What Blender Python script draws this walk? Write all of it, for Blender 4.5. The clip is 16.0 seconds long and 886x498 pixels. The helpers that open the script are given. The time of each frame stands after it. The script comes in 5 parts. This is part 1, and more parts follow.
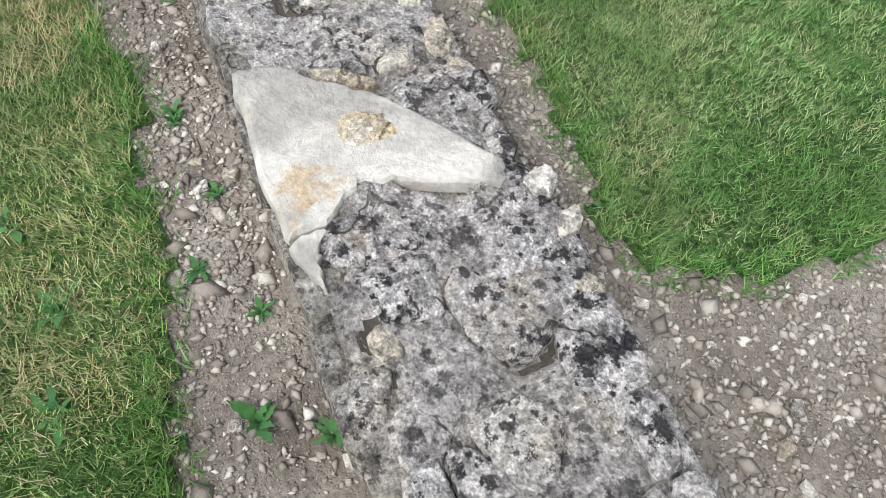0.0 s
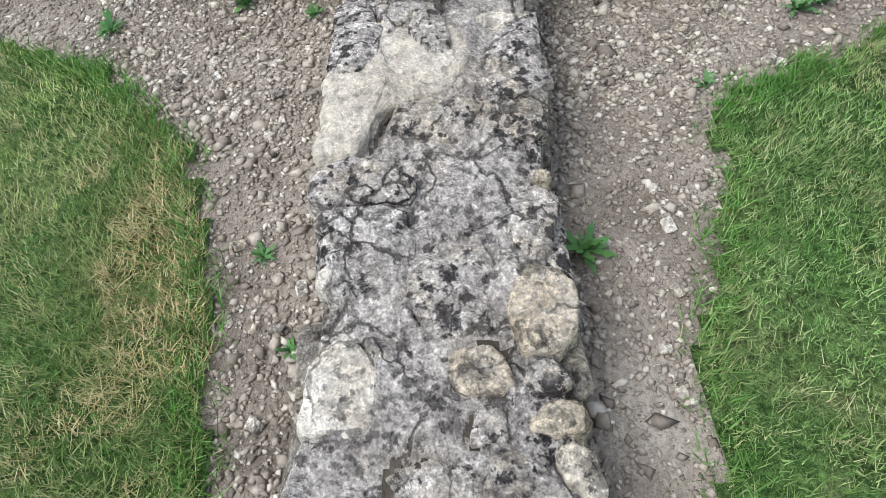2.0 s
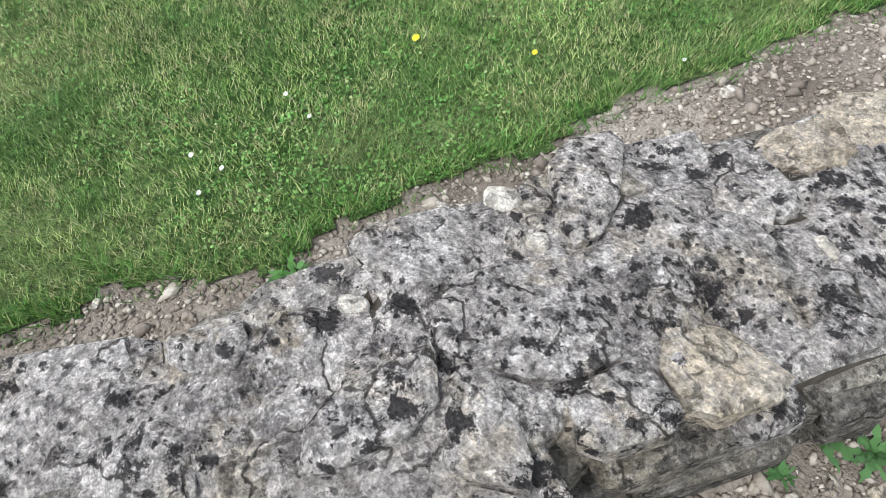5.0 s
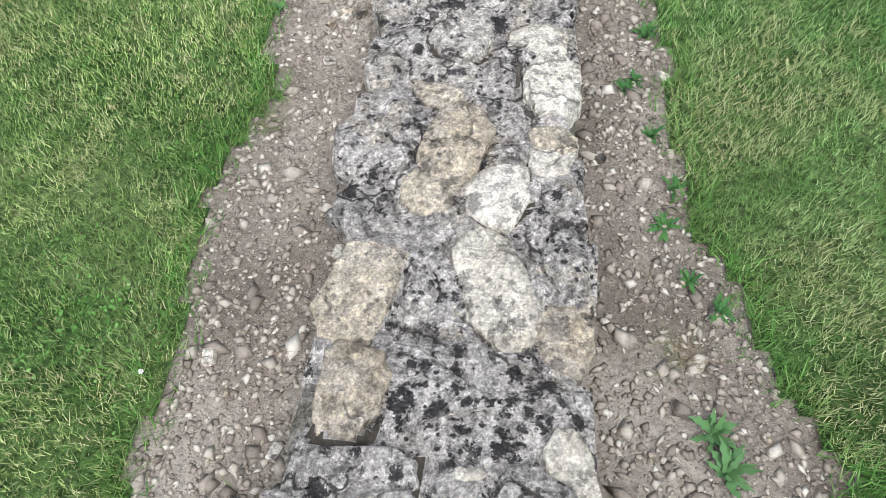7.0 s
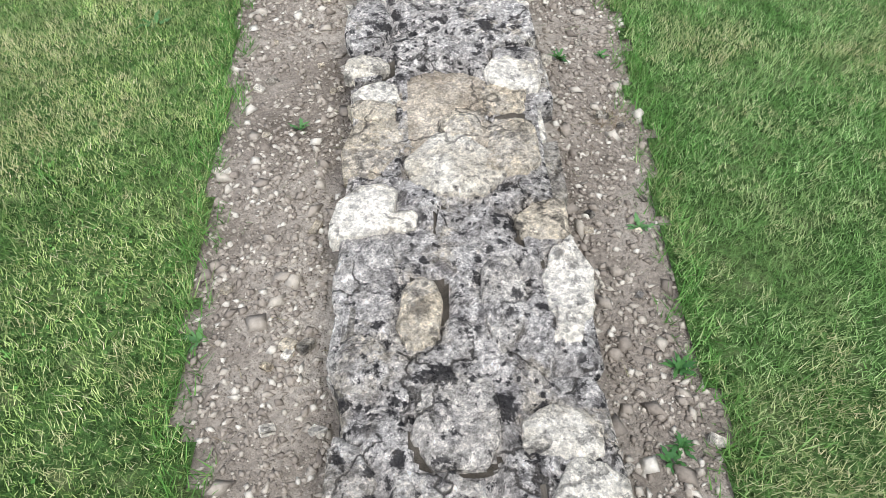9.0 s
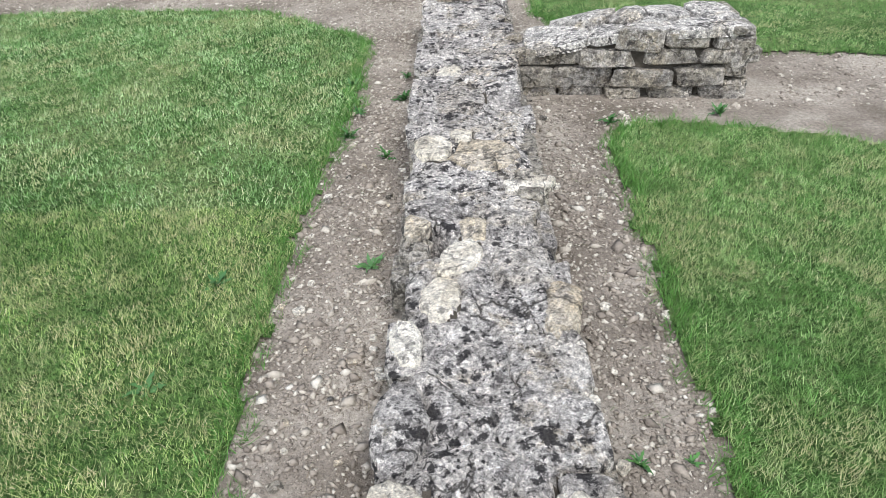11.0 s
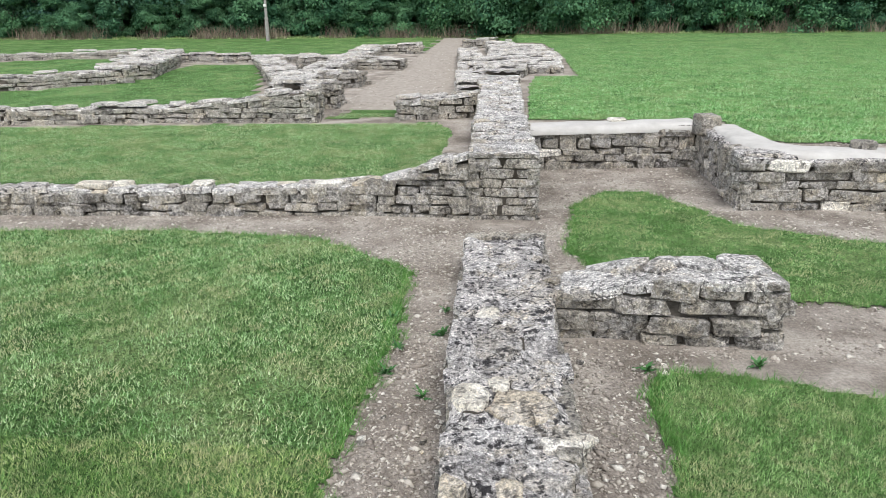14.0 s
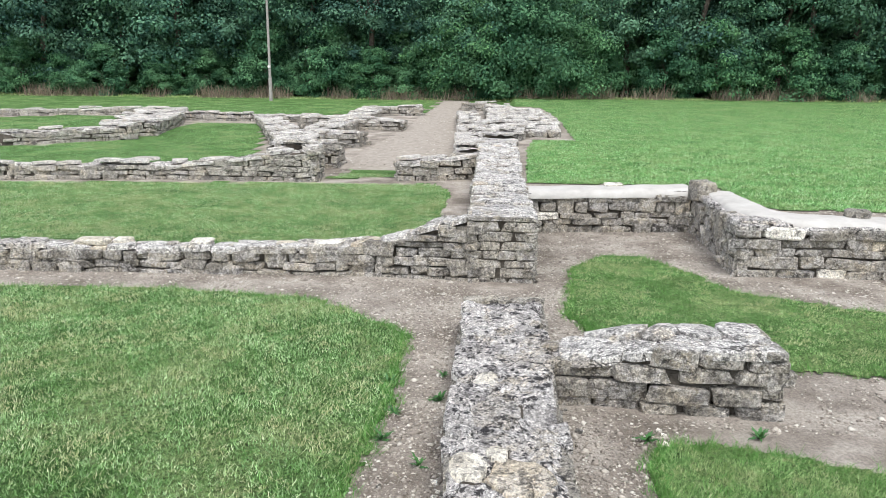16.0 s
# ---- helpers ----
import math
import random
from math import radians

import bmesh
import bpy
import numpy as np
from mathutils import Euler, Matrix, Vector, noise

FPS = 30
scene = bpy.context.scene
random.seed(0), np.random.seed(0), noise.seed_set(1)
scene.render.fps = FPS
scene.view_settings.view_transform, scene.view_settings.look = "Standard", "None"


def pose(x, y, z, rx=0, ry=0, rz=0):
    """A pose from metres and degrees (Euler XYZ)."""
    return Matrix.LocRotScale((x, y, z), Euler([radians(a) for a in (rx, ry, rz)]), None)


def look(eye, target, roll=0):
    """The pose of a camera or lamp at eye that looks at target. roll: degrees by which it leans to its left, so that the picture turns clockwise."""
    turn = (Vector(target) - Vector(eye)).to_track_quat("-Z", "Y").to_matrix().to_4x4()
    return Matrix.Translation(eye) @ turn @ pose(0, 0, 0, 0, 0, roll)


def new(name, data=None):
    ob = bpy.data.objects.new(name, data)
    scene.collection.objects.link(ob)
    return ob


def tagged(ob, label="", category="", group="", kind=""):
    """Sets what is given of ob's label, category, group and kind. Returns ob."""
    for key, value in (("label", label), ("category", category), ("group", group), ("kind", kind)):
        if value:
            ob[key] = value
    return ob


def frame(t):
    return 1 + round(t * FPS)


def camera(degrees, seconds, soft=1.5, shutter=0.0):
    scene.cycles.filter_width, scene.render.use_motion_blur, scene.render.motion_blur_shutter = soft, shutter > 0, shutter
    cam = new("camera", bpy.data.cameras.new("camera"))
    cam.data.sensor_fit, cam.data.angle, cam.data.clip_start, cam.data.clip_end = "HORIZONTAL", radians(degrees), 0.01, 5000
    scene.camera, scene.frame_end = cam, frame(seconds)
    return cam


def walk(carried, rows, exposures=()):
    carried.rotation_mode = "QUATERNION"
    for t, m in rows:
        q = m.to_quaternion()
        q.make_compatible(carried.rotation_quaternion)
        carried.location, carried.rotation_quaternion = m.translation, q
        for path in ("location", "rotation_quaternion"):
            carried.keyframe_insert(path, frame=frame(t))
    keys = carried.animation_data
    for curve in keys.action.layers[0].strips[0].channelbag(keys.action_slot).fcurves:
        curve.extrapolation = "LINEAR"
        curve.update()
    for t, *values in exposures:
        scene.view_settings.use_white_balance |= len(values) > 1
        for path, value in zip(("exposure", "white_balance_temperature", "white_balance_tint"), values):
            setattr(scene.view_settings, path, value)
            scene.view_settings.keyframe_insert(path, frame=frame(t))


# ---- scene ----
cam = camera(64.5, 16.0, soft=0.55)
PATH = [
    (0, (0.279, -0.783, 1.600), (-0.543, -0.340, -0.168), 0.8),
    (0.5, (0.109, -0.647, 1.590), (-0.824, -0.419, -0.164), -3.9),
    (1, (-0.166, -0.447, 1.558), (-1.178, -0.356, -0.165), -5.5),
    (1.5, (-0.489, -0.364, 1.521), (-1.590, -0.362, -0.149), -6.7),
    (2, (-0.811, -0.321, 1.520), (-1.991, -0.354, -0.095), -7.6),
    (2.5, (-1.136, -0.263, 1.502), (-2.372, -0.304, -0.070), -8.0),
    (3, (-1.464, -0.262, 1.503), (-2.735, -0.289, -0.041), -8.4),
    (3.2, (-1.628, -0.269, 1.498), (-2.913, -0.287, -0.035), -8.6),
    (5.3, (-2.849, -0.086, 1.521), (-3.951, 0.286, -0.106), -11.4),
    (5.5, (-2.934, -0.017, 1.523), (-3.964, 0.446, -0.128), -12.3),
    (6, (-3.049, 0.163, 1.612), (-3.818, 0.878, -0.091), -12.1),
    (6.5, (-3.116, 0.302, 1.640), (-3.568, 1.231, -0.072), -9.9),
    (7, (-3.223, 0.430, 1.674), (-3.438, 1.473, -0.019), -7.1),
    (7.5, (-3.299, 0.606, 1.648), (-3.417, 1.706, -0.018), -4.2),
    (8, (-3.366, 0.926, 1.658), (-3.438, 2.068, 0.018), -2.9),
    (8.5, (-3.417, 1.161, 1.665), (-3.456, 2.357, 0.062), -2.3),
    (9, (-3.429, 1.421, 1.638), (-3.452, 2.693, 0.095), -2.0),
    (9.5, (-3.411, 1.809, 1.602), (-3.431, 3.189, 0.154), -1.6),
    (10, (-3.447, 2.105, 1.619), (-3.489, 3.594, 0.284), -2.1),
    (10.2, (-3.461, 2.179, 1.636), (-3.513, 3.704, 0.344), -2.2),
    (12.3, (-3.508, 2.342, 1.913), (-3.677, 4.148, 1.072), -2.0),
    (12.5, (-3.516, 2.350, 1.917), (-3.693, 4.174, 1.115), -2.0),
    (13, (-3.518, 2.351, 1.937), (-3.709, 4.205, 1.209), -1.7),
    (13.5, (-3.518, 2.355, 1.947), (-3.711, 4.232, 1.281), -1.2),
    (14, (-3.520, 2.358, 1.953), (-3.709, 4.256, 1.350), -0.4),
    (14.5, (-3.519, 2.352, 1.976), (-3.704, 4.267, 1.429), 0.1),
    (15, (-3.523, 2.356, 1.990), (-3.706, 4.285, 1.494), 0.4),
    (15.5, (-3.531, 2.362, 1.990), (-3.713, 4.300, 1.530), 0.6),
    (16, (-3.538, 2.359, 1.991), (-3.721, 4.301, 1.548), 0.6),
]
EXPOSURE = [(0.0, 1.0), (10.0, 0.98), (12.5, 0.85), (13.4, 0.85), (14.5, 0.92), (16.0, 1.05)]
walk(cam, [(t, look(eye, target, roll)) for t, eye, target, roll in PATH], EXPOSURE)

# ---- light: a bright overcast sky ----
world = bpy.data.worlds.new("overcast")
scene.world = world
world.use_nodes = True
wt = world.node_tree
sky = wt.nodes.new("ShaderNodeTexSky")
sky.sky_type, sky.sun_disc = "NISHITA", False
sky.sun_elevation, sky.sun_rotation = radians(52), radians(215)
soften = wt.nodes.new("ShaderNodeHueSaturation")
soften.inputs["Saturation"].default_value = 0.42
wt.links.new(sky.outputs[0], soften.inputs["Color"])
wt.links.new(soften.outputs[0], wt.nodes["Background"].inputs[0])
wt.nodes["Background"].inputs[1].default_value = 0.15
sun_data = bpy.data.lights.new("sun", "SUN")
sun_data.energy, sun_data.angle, sun_data.color = 1.5, radians(28), (1.0, 0.98, 0.95)
sun = new("sun", sun_data)
sun.matrix_world = look((4, -6, 12), (0, 0, 0))


# ---- materials ----
class Mat:
    """A node material built step by step from world-space textures."""

    def __init__(self, name, rough=0.9, spec=0.25):
        self.m = bpy.data.materials.new(name)
        self.m.use_nodes = True
        self.t = self.m.node_tree
        self.b = self.t.nodes["Principled BSDF"]
        self.b.inputs["Roughness"].default_value = rough
        self.b.inputs["Specular IOR Level"].default_value = spec
        self.geo = self.t.nodes.new("ShaderNodeNewGeometry")
        self.pos = self.geo.outputs["Position"]

    def noise(self, scale, detail=4, rough=0.6, warp=0.0, shift=0.0):
        n = self.t.nodes.new("ShaderNodeTexNoise")
        n.inputs["Scale"].default_value, n.inputs["Detail"].default_value = scale, detail
        n.inputs["Roughness"].default_value, n.inputs["Distortion"].default_value = rough, warp
        src = self.pos
        if shift:
            v = self.t.nodes.new("ShaderNodeVectorMath")
            v.inputs[1].default_value = (shift, shift * 1.7, -shift)
            self.t.links.new(src, v.inputs[0])
            src = v.outputs[0]
        self.t.links.new(src, n.inputs["Vector"])
        return n.outputs["Fac"]

    def cells(self, scale, feature="F1", jitter=1.0, out="Distance"):
        n = self.t.nodes.new("ShaderNodeTexVoronoi")
        n.feature = feature
        n.inputs["Scale"].default_value, n.inputs["Randomness"].default_value = scale, jitter
        src = self.pos
        if feature != "F1":
            w = self.t.nodes.new("ShaderNodeTexNoise")
            w.inputs["Scale"].default_value, w.inputs["Detail"].default_value = 14, 5
            v = self.t.nodes.new("ShaderNodeVectorMath")
            v.operation = "MULTIPLY_ADD"
            v.inputs[1].default_value = (0.12, 0.12, 0.12)
            self.t.links.new(src, w.inputs["Vector"])
            self.t.links.new(w.outputs["Color"], v.inputs[0])
            self.t.links.new(src, v.inputs[2])
            src = v.outputs[0]
        self.t.links.new(src, n.inputs["Vector"])
        return n.outputs[out]

    def ramp(self, fac, *stops):
        n = self.t.nodes.new("ShaderNodeValToRGB")
        e = n.color_ramp.elements
        while len(e) < len(stops):
            e.new(0.5)
        for el, (p, c) in zip(e, stops):
            el.position = p
            el.color = (*c, 1) if isinstance(c, tuple) else (c, c, c, 1)
        self.t.links.new(fac, n.inputs[0])
        return n.outputs[0]

    def mix(self, fac, a, b, mode="MIX"):
        n = self.t.nodes.new("ShaderNodeMix")
        n.data_type, n.blend_type = "RGBA", mode
        for sock, v in ((n.inputs[0], fac), (n.inputs[6], a), (n.inputs[7], b)):
            if isinstance(v, (int, float)):
                sock.default_value = v
            elif isinstance(v, tuple):
                sock.default_value = (*v, 1)
            else:
                self.t.links.new(v, sock)
        return n.outputs[2]

    def math(self, op, a, b=0.0):
        n = self.t.nodes.new("ShaderNodeMath")
        n.operation = op
        for sock, v in zip(n.inputs, (a, b)):
            if isinstance(v, (int, float)):
                sock.default_value = v
            else:
                self.t.links.new(v, sock)
        return n.outputs[0]

    def object_random(self):
        return self.t.nodes.new("ShaderNodeObjectInfo").outputs["Random"]

    def island_random(self):
        return self.geo.outputs["Random Per Island"]

    def done(self, colour, height=None, depth=0.01, strength=1.0):
        self.t.links.new(colour, self.b.inputs["Base Color"])
        if height is not None:
            n = self.t.nodes.new("ShaderNodeBump")
            n.inputs["Distance"].default_value, n.inputs["Strength"].default_value = depth, strength
            self.t.links.new(height, n.inputs["Height"])
            self.t.links.new(n.outputs[0], self.b.inputs["Normal"])
        return self.m


def lichen_stone(name, light, mid, dark, rand, crust=0.8, spots=0.95, grain=1.0, stain=0.6, warm=0.6):
    """Weathered limestone: tones by piece, mottled grain, pale crusty lichen, black lichen blotches and dirt."""
    k = Mat(name, 0.93, 0.2)
    patch = k.ramp(k.noise(4.3, 6, 0.66, 0.5), (0.38, dark), (0.47, mid), (0.56, light), (0.66, mid))
    tone = k.mix(0.6, patch, k.ramp(rand(k), (0.0, mid), (0.25, light), (0.5, dark), (0.75, light), (1.0, mid))) if rand else patch
    cream = k.ramp(k.noise(3.4, 5, 0.6, 0.6, 7.0), (0.53, 0.0), (0.60, warm))
    tone = k.mix(cream, tone, k.ramp(k.noise(21, 4), (0.4, (0.50, 0.44, 0.34)), (0.6, (0.40, 0.34, 0.25))))
    zone = k.ramp(k.noise(2.9, 5, 0.65, 0.5, 13.0), (0.40, 0.25), (0.56, 1.0))
    pale = k.math("MULTIPLY", zone, k.ramp(k.noise(9.5, 9, 0.80, 0.4, 3.0), (0.485, 0.0), (0.51, crust)))
    tone = k.mix(pale, tone, k.ramp(k.noise(70, 5, 0.8), (0.36, (0.38, 0.36, 0.345)), (0.58, (0.72, 0.69, 0.655))))
    deep = k.ramp(k.noise(12.5, 9, 0.80, 0.5, 11.0), (0.54, 0.0), (0.57, crust * 0.9))
    tone = k.mix(deep, tone, k.ramp(k.noise(60, 4), (0.4, (0.085, 0.078, 0.08)), (0.6, (0.20, 0.186, 0.184))))
    fine = k.ramp(k.noise(58, 8, 0.85, 0.2, 5.0), (0.36, 1 - 0.68 * grain), (0.47, 1 - 0.10 * grain), (0.58, 1 + 0.50 * grain))
    tone = k.mix(1.0, tone, fine, "MULTIPLY")
    for size, deep_cut in ((42.0, 0.22), (85.0, 0.24), (190.0, 0.22)):
        bit = k.ramp(k.cells(size, out="Color"), (0.15, 1 - deep_cut * grain), (0.5, 1.0), (0.85, 1 + 1.1 * deep_cut * grain))
        tone = k.mix(1.0, tone, bit, "MULTIPLY")
    crack = k.ramp(k.cells(5.2, "DISTANCE_TO_EDGE"), (0.012, 1.0), (0.03, 0.0))
    broken = k.ramp(k.noise(3.7, 5, 0.65, 0.0, 21.0), (0.50, 0.0), (0.54, 0.85 * grain))
    tone = k.mix(k.math("MULTIPLY", crack, broken), tone, (0.05, 0.044, 0.038))
    tone = k.mix(k.math("MULTIPLY", zone, k.ramp(k.noise(40, 6, 0.75, 0.0, 8.0), (0.575, 0.0), (0.61, crust * 0.9))), tone, (0.74, 0.71, 0.67))
    black = k.ramp(k.noise(120, 4), (0.35, (0.016, 0.015, 0.017)), (0.65, (0.065, 0.061, 0.062)))
    for size, wave, cut, place_scale, shift in ((8.5, 15, 0.43, 2.1, 2.0), (19.0, 34, 0.49, 2.7, 15.0), (38.0, 60, 0.45, 4.5, 9.0)):
        rim = k.math("SUBTRACT", k.math("ADD", k.cells(size), k.math("MULTIPLY", k.noise(wave, 7, 0.8), 2.2)), 0.85)
        blotch = k.ramp(rim, (cut, spots), (cut + 0.07, 0.0))
        where = k.ramp(k.noise(place_scale, 5, 0.62, 0.3, shift), (0.45, 0.0), (0.51, 1.0))
        tone = k.mix(k.math("MULTIPLY", blotch, where), tone, black)
    dirt = k.ramp(k.noise(7, 7, 0.75, 0.9, 4.0), (0.58, 0.0), (0.68, stain))
    tone = k.mix(dirt, tone, (0.11, 0.092, 0.075))
    h = k.math("ADD", k.noise(16, 9, 0.78), k.math("ADD", k.math("MULTIPLY", k.cells(85.0), 0.22), k.math("MULTIPLY", k.math("MULTIPLY", crack, broken), -0.5)))
    return k.done(tone, h, 0.04, 0.6 + 0.4 * grain)


def by_object(k):
    return k.object_random()


def by_island(k):
    return k.island_random()


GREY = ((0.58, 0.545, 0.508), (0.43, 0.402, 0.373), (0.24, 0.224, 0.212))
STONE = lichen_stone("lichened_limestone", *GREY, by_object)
BARE = lichen_stone("bare_grey_limestone", (0.58, 0.54, 0.485), (0.48, 0.445, 0.40), (0.34, 0.30, 0.25), by_object, 0.7, 0.9, 0.95, 0.5, 0.6)
CRUST_1 = lichen_stone("gritty_mortar_crust", (0.50, 0.467, 0.43), (0.41, 0.381, 0.35), (0.27, 0.25, 0.232), None, 0.55, 0.7, 0.85, 0.4, 0.3)
CRUST = lichen_stone("lichened_crust", *GREY, None)
# limestones of the wall faces, coloured darker than the wall tops
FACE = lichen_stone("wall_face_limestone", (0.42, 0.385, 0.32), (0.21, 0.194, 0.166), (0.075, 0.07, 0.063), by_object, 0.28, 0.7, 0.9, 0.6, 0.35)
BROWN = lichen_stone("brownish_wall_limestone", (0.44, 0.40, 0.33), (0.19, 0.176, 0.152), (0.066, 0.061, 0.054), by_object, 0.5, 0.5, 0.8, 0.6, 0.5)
# far ruins: darker colour on the faces, paler on the tops
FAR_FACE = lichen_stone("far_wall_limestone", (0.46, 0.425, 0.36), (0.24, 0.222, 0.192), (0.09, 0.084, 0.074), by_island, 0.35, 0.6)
FAR_TOP = lichen_stone("pale_wall_top", (0.70, 0.665, 0.61), (0.53, 0.50, 0.455), (0.30, 0.283, 0.262), by_island, 0.5, 0.4, 1.0, 0.3)
PALE = lichen_stone("pale_fresh_limestone", (0.84, 0.795, 0.71), (0.77, 0.725, 0.635), (0.63, 0.575, 0.47), by_object, 0.14, 0.55, 0.65, 0.5, 0.5)
# paler limestone for the tops of walls 3 to 5
PALE_TOP = lichen_stone("pale_top_limestone", (0.72, 0.69, 0.645), (0.55, 0.525, 0.488), (0.31, 0.296, 0.28), by_object, 0.6, 0.6, 1.0, 0.4)
SMOOTH = lichen_stone("worn_lime_mortar", (0.66, 0.61, 0.525), (0.60, 0.55, 0.47), (0.46, 0.415, 0.355), by_object, 0.25, 0.25, 0.45, 0.5, 0.3)


def slab_material():
    """Freshly split limestone: smooth cream, greyer at its worn parts, with ochre iron stains."""
    k = Mat("split_cream_limestone", 0.88, 0.25)
    c = k.ramp(k.noise(3.1, 6, 0.6, 0.8), (0.42, (0.44, 0.418, 0.375)), (0.5, (0.60, 0.57, 0.505)), (0.58, (0.72, 0.685, 0.615)))
    c = k.mix(k.ramp(k.noise(3.6, 7, 0.7, 0.4, 9.0), (0.58, 0.0), (0.64, 0.75)), c, k.ramp(k.noise(40, 5, 0.75), (0.4, (0.42, 0.27, 0.12)), (0.6, (0.66, 0.52, 0.32))))
    c = k.mix(0.6, c, k.ramp(k.noise(34, 8, 0.82), (0.36, 0.62), (0.58, 1.08)), "MULTIPLY")
    c = k.mix(k.ramp(k.noise(15, 8, 0.75, 0.8, 5.0), (0.60, 0.0), (0.66, 0.4)), c, (0.30, 0.27, 0.225))
    return k.done(c, k.noise(9, 9, 0.74), 0.045, 0.8)


SANDY = lichen_stone("sandy_lime_fill", (0.62, 0.545, 0.44), (0.52, 0.45, 0.355), (0.40, 0.335, 0.255), None, 0.15, 0.0, 0.8, 0.35, 0.2)
SLAB = slab_material()
OCHRE = lichen_stone("ochre_broken_limestone", (0.70, 0.61, 0.45), (0.60, 0.48, 0.31), (0.45, 0.33, 0.18), None, 0.45, 0.0, 0.7, 0.2, 0.3)
TAN = lichen_stone("tan_limestone", (0.66, 0.585, 0.46), (0.57, 0.50, 0.39), (0.47, 0.39, 0.28), by_object, 0.35, 0.55, 0.75, 0.5, 0.5)


def soil_material():
    k = Mat("stony_soil", 0.97, 0.1)
    c = k.ramp(k.noise(1.7, 4), (0.36, (0.20, 0.171, 0.141)), (0.5, (0.335, 0.294, 0.25)), (0.62, (0.46, 0.414, 0.358)))
    c = k.mix(0.7, c, k.ramp(k.noise(48, 6, 0.75), (0.3, 0.35), (0.62, 1.25)), "MULTIPLY")
    chip = k.ramp(k.cells(75), (0.16, 0.9), (0.26, 0.0))
    pick = k.ramp(k.noise(31, 2), (0.50, 0.0), (0.56, 1.0))
    c = k.mix(k.math("MULTIPLY", chip, pick), c, (0.42, 0.375, 0.31))
    grit = k.ramp(k.cells(150), (0.16, 0.85), (0.30, 0.0))
    grain = k.ramp(k.cells(150, out="Color"), (0.2, (0.16, 0.137, 0.114)), (0.55, (0.36, 0.318, 0.27)), (0.85, (0.58, 0.53, 0.46)))
    c = k.mix(k.math("MULTIPLY", grit, 0.7), c, grain)
    return k.done(c, k.math("ADD", k.noise(45, 6, 0.7), k.math("MULTIPLY", chip, 0.4)), 0.02, 1.0)


def turf_material():
    k = Mat("turf", 0.9, 0.12)
    c = k.ramp(k.noise(1.1, 5, 0.6), (0.36, (0.075, 0.165, 0.043)), (0.5, (0.125, 0.25, 0.072)), (0.64, (0.22, 0.32, 0.12)))
    # fine dark mottling puts the shadow between blades into the turf colour
    c = k.mix(1.0, c, k.ramp(k.noise(42, 7, 0.86), (0.38, 0.22), (0.5, 0.72), (0.63, 1.6)), "MULTIPLY")
    c = k.mix(k.ramp(k.noise(9, 4, 0.6), (0.56, 0.0), (0.72, 0.45)), c, (0.30, 0.34, 0.17))
    return k.done(c, k.noise(110, 4, 0.8), 0.03, 1.0)


def blade_material(name, stops, dry, lush=0.6):
    k = Mat(name, 0.6, 0.25)
    c = k.ramp(k.island_random(), *stops)
    straw = k.ramp(k.noise(40, 3), (0.4, (0.37, 0.39, 0.17)), (0.6, (0.58, 0.53, 0.33)))
    c = k.mix(k.ramp(k.noise(1.7, 6, 0.66, 0.5), (0.47, 0.0), (0.60, dry * 0.7)), c, straw)
    c = k.mix(k.ramp(k.noise(7.5, 5, 0.7, 0.6, 17.0), (0.52, 0.0), (0.60, dry * 0.8)), c, straw)
    c = k.mix(k.ramp(k.noise(2.3, 5, 0.66, 0.4, 6.0), (0.49, 0.0), (0.58, lush)), c, (0.075, 0.21, 0.036))
    c = k.mix(k.ramp(k.noise(9.0, 5, 0.7, 0.5, 23.0), (0.52, 0.0), (0.58, lush)), c, (0.065, 0.19, 0.032))
    return k.done(c)


def plain(name, a, b, scale, rough=0.8, depth=0.004, spec=0.3, metal=0.0):
    k = Mat(name, rough, spec)
    k.b.inputs["Metallic"].default_value = metal
    n = k.noise(scale, 5, 0.65)
    return k.done(k.ramp(n, (0.3, a), (0.7, b)), k.noise(scale * 6, 4, 0.7), depth, 0.7)


def leaf_material(name, a, b, c):
    k = Mat(name, 0.7, 0.15)
    col = k.ramp(k.island_random(), (0.0, a), (0.55, b), (1.0, c))
    col = k.mix(1.0, col, k.ramp(k.object_random(), (0.0, (0.62, 0.66, 0.78)), (0.35, (0.95, 0.95, 0.95)), (0.7, (1.1, 1.06, 0.85)), (1.0, (1.2, 1.2, 1.2))), "MULTIPLY")
    # broad dark and light zones paint shaded gaps and lit masses into the leaves
    col = k.mix(k.ramp(k.noise(0.42, 4), (0.42, 0.0), (0.60, 0.7)), col, a)
    col = k.mix(k.ramp(k.noise(0.75, 3, 0.5, 0.0, 4.0), (0.48, 0.0), (0.64, 0.6)), col, c)
    return k.done(col)


SOIL = soil_material()
JOINT = plain("earthy_lime_joint", (0.05, 0.044, 0.036), (0.14, 0.123, 0.103), 16, 0.95, 0.02, 0.1)
TURF = turf_material()
GRASS = blade_material("grass_blade", ((0.0, (0.05, 0.115, 0.02)), (0.38, (0.35, 0.54, 0.15)), (0.76, (0.58, 0.72, 0.30)), (0.93, (0.60, 0.60, 0.35)), (1.0, (0.78, 0.73, 0.51))), 0.85, 0.5)
LUSH = blade_material("lush_grass_blade", ((0.0, (0.045, 0.14, 0.024)), (0.5, (0.10, 0.265, 0.05)), (0.9, (0.19, 0.40, 0.105)), (1.0, (0.40, 0.46, 0.22))), 0.15)
GREEN = blade_material("green_grass_blade", ((0.0, (0.05, 0.125, 0.028)), (0.45, (0.35, 0.58, 0.235)), (0.85, (0.47, 0.66, 0.35)), (1.0, (0.70, 0.73, 0.48))), 0.85, 0.45)
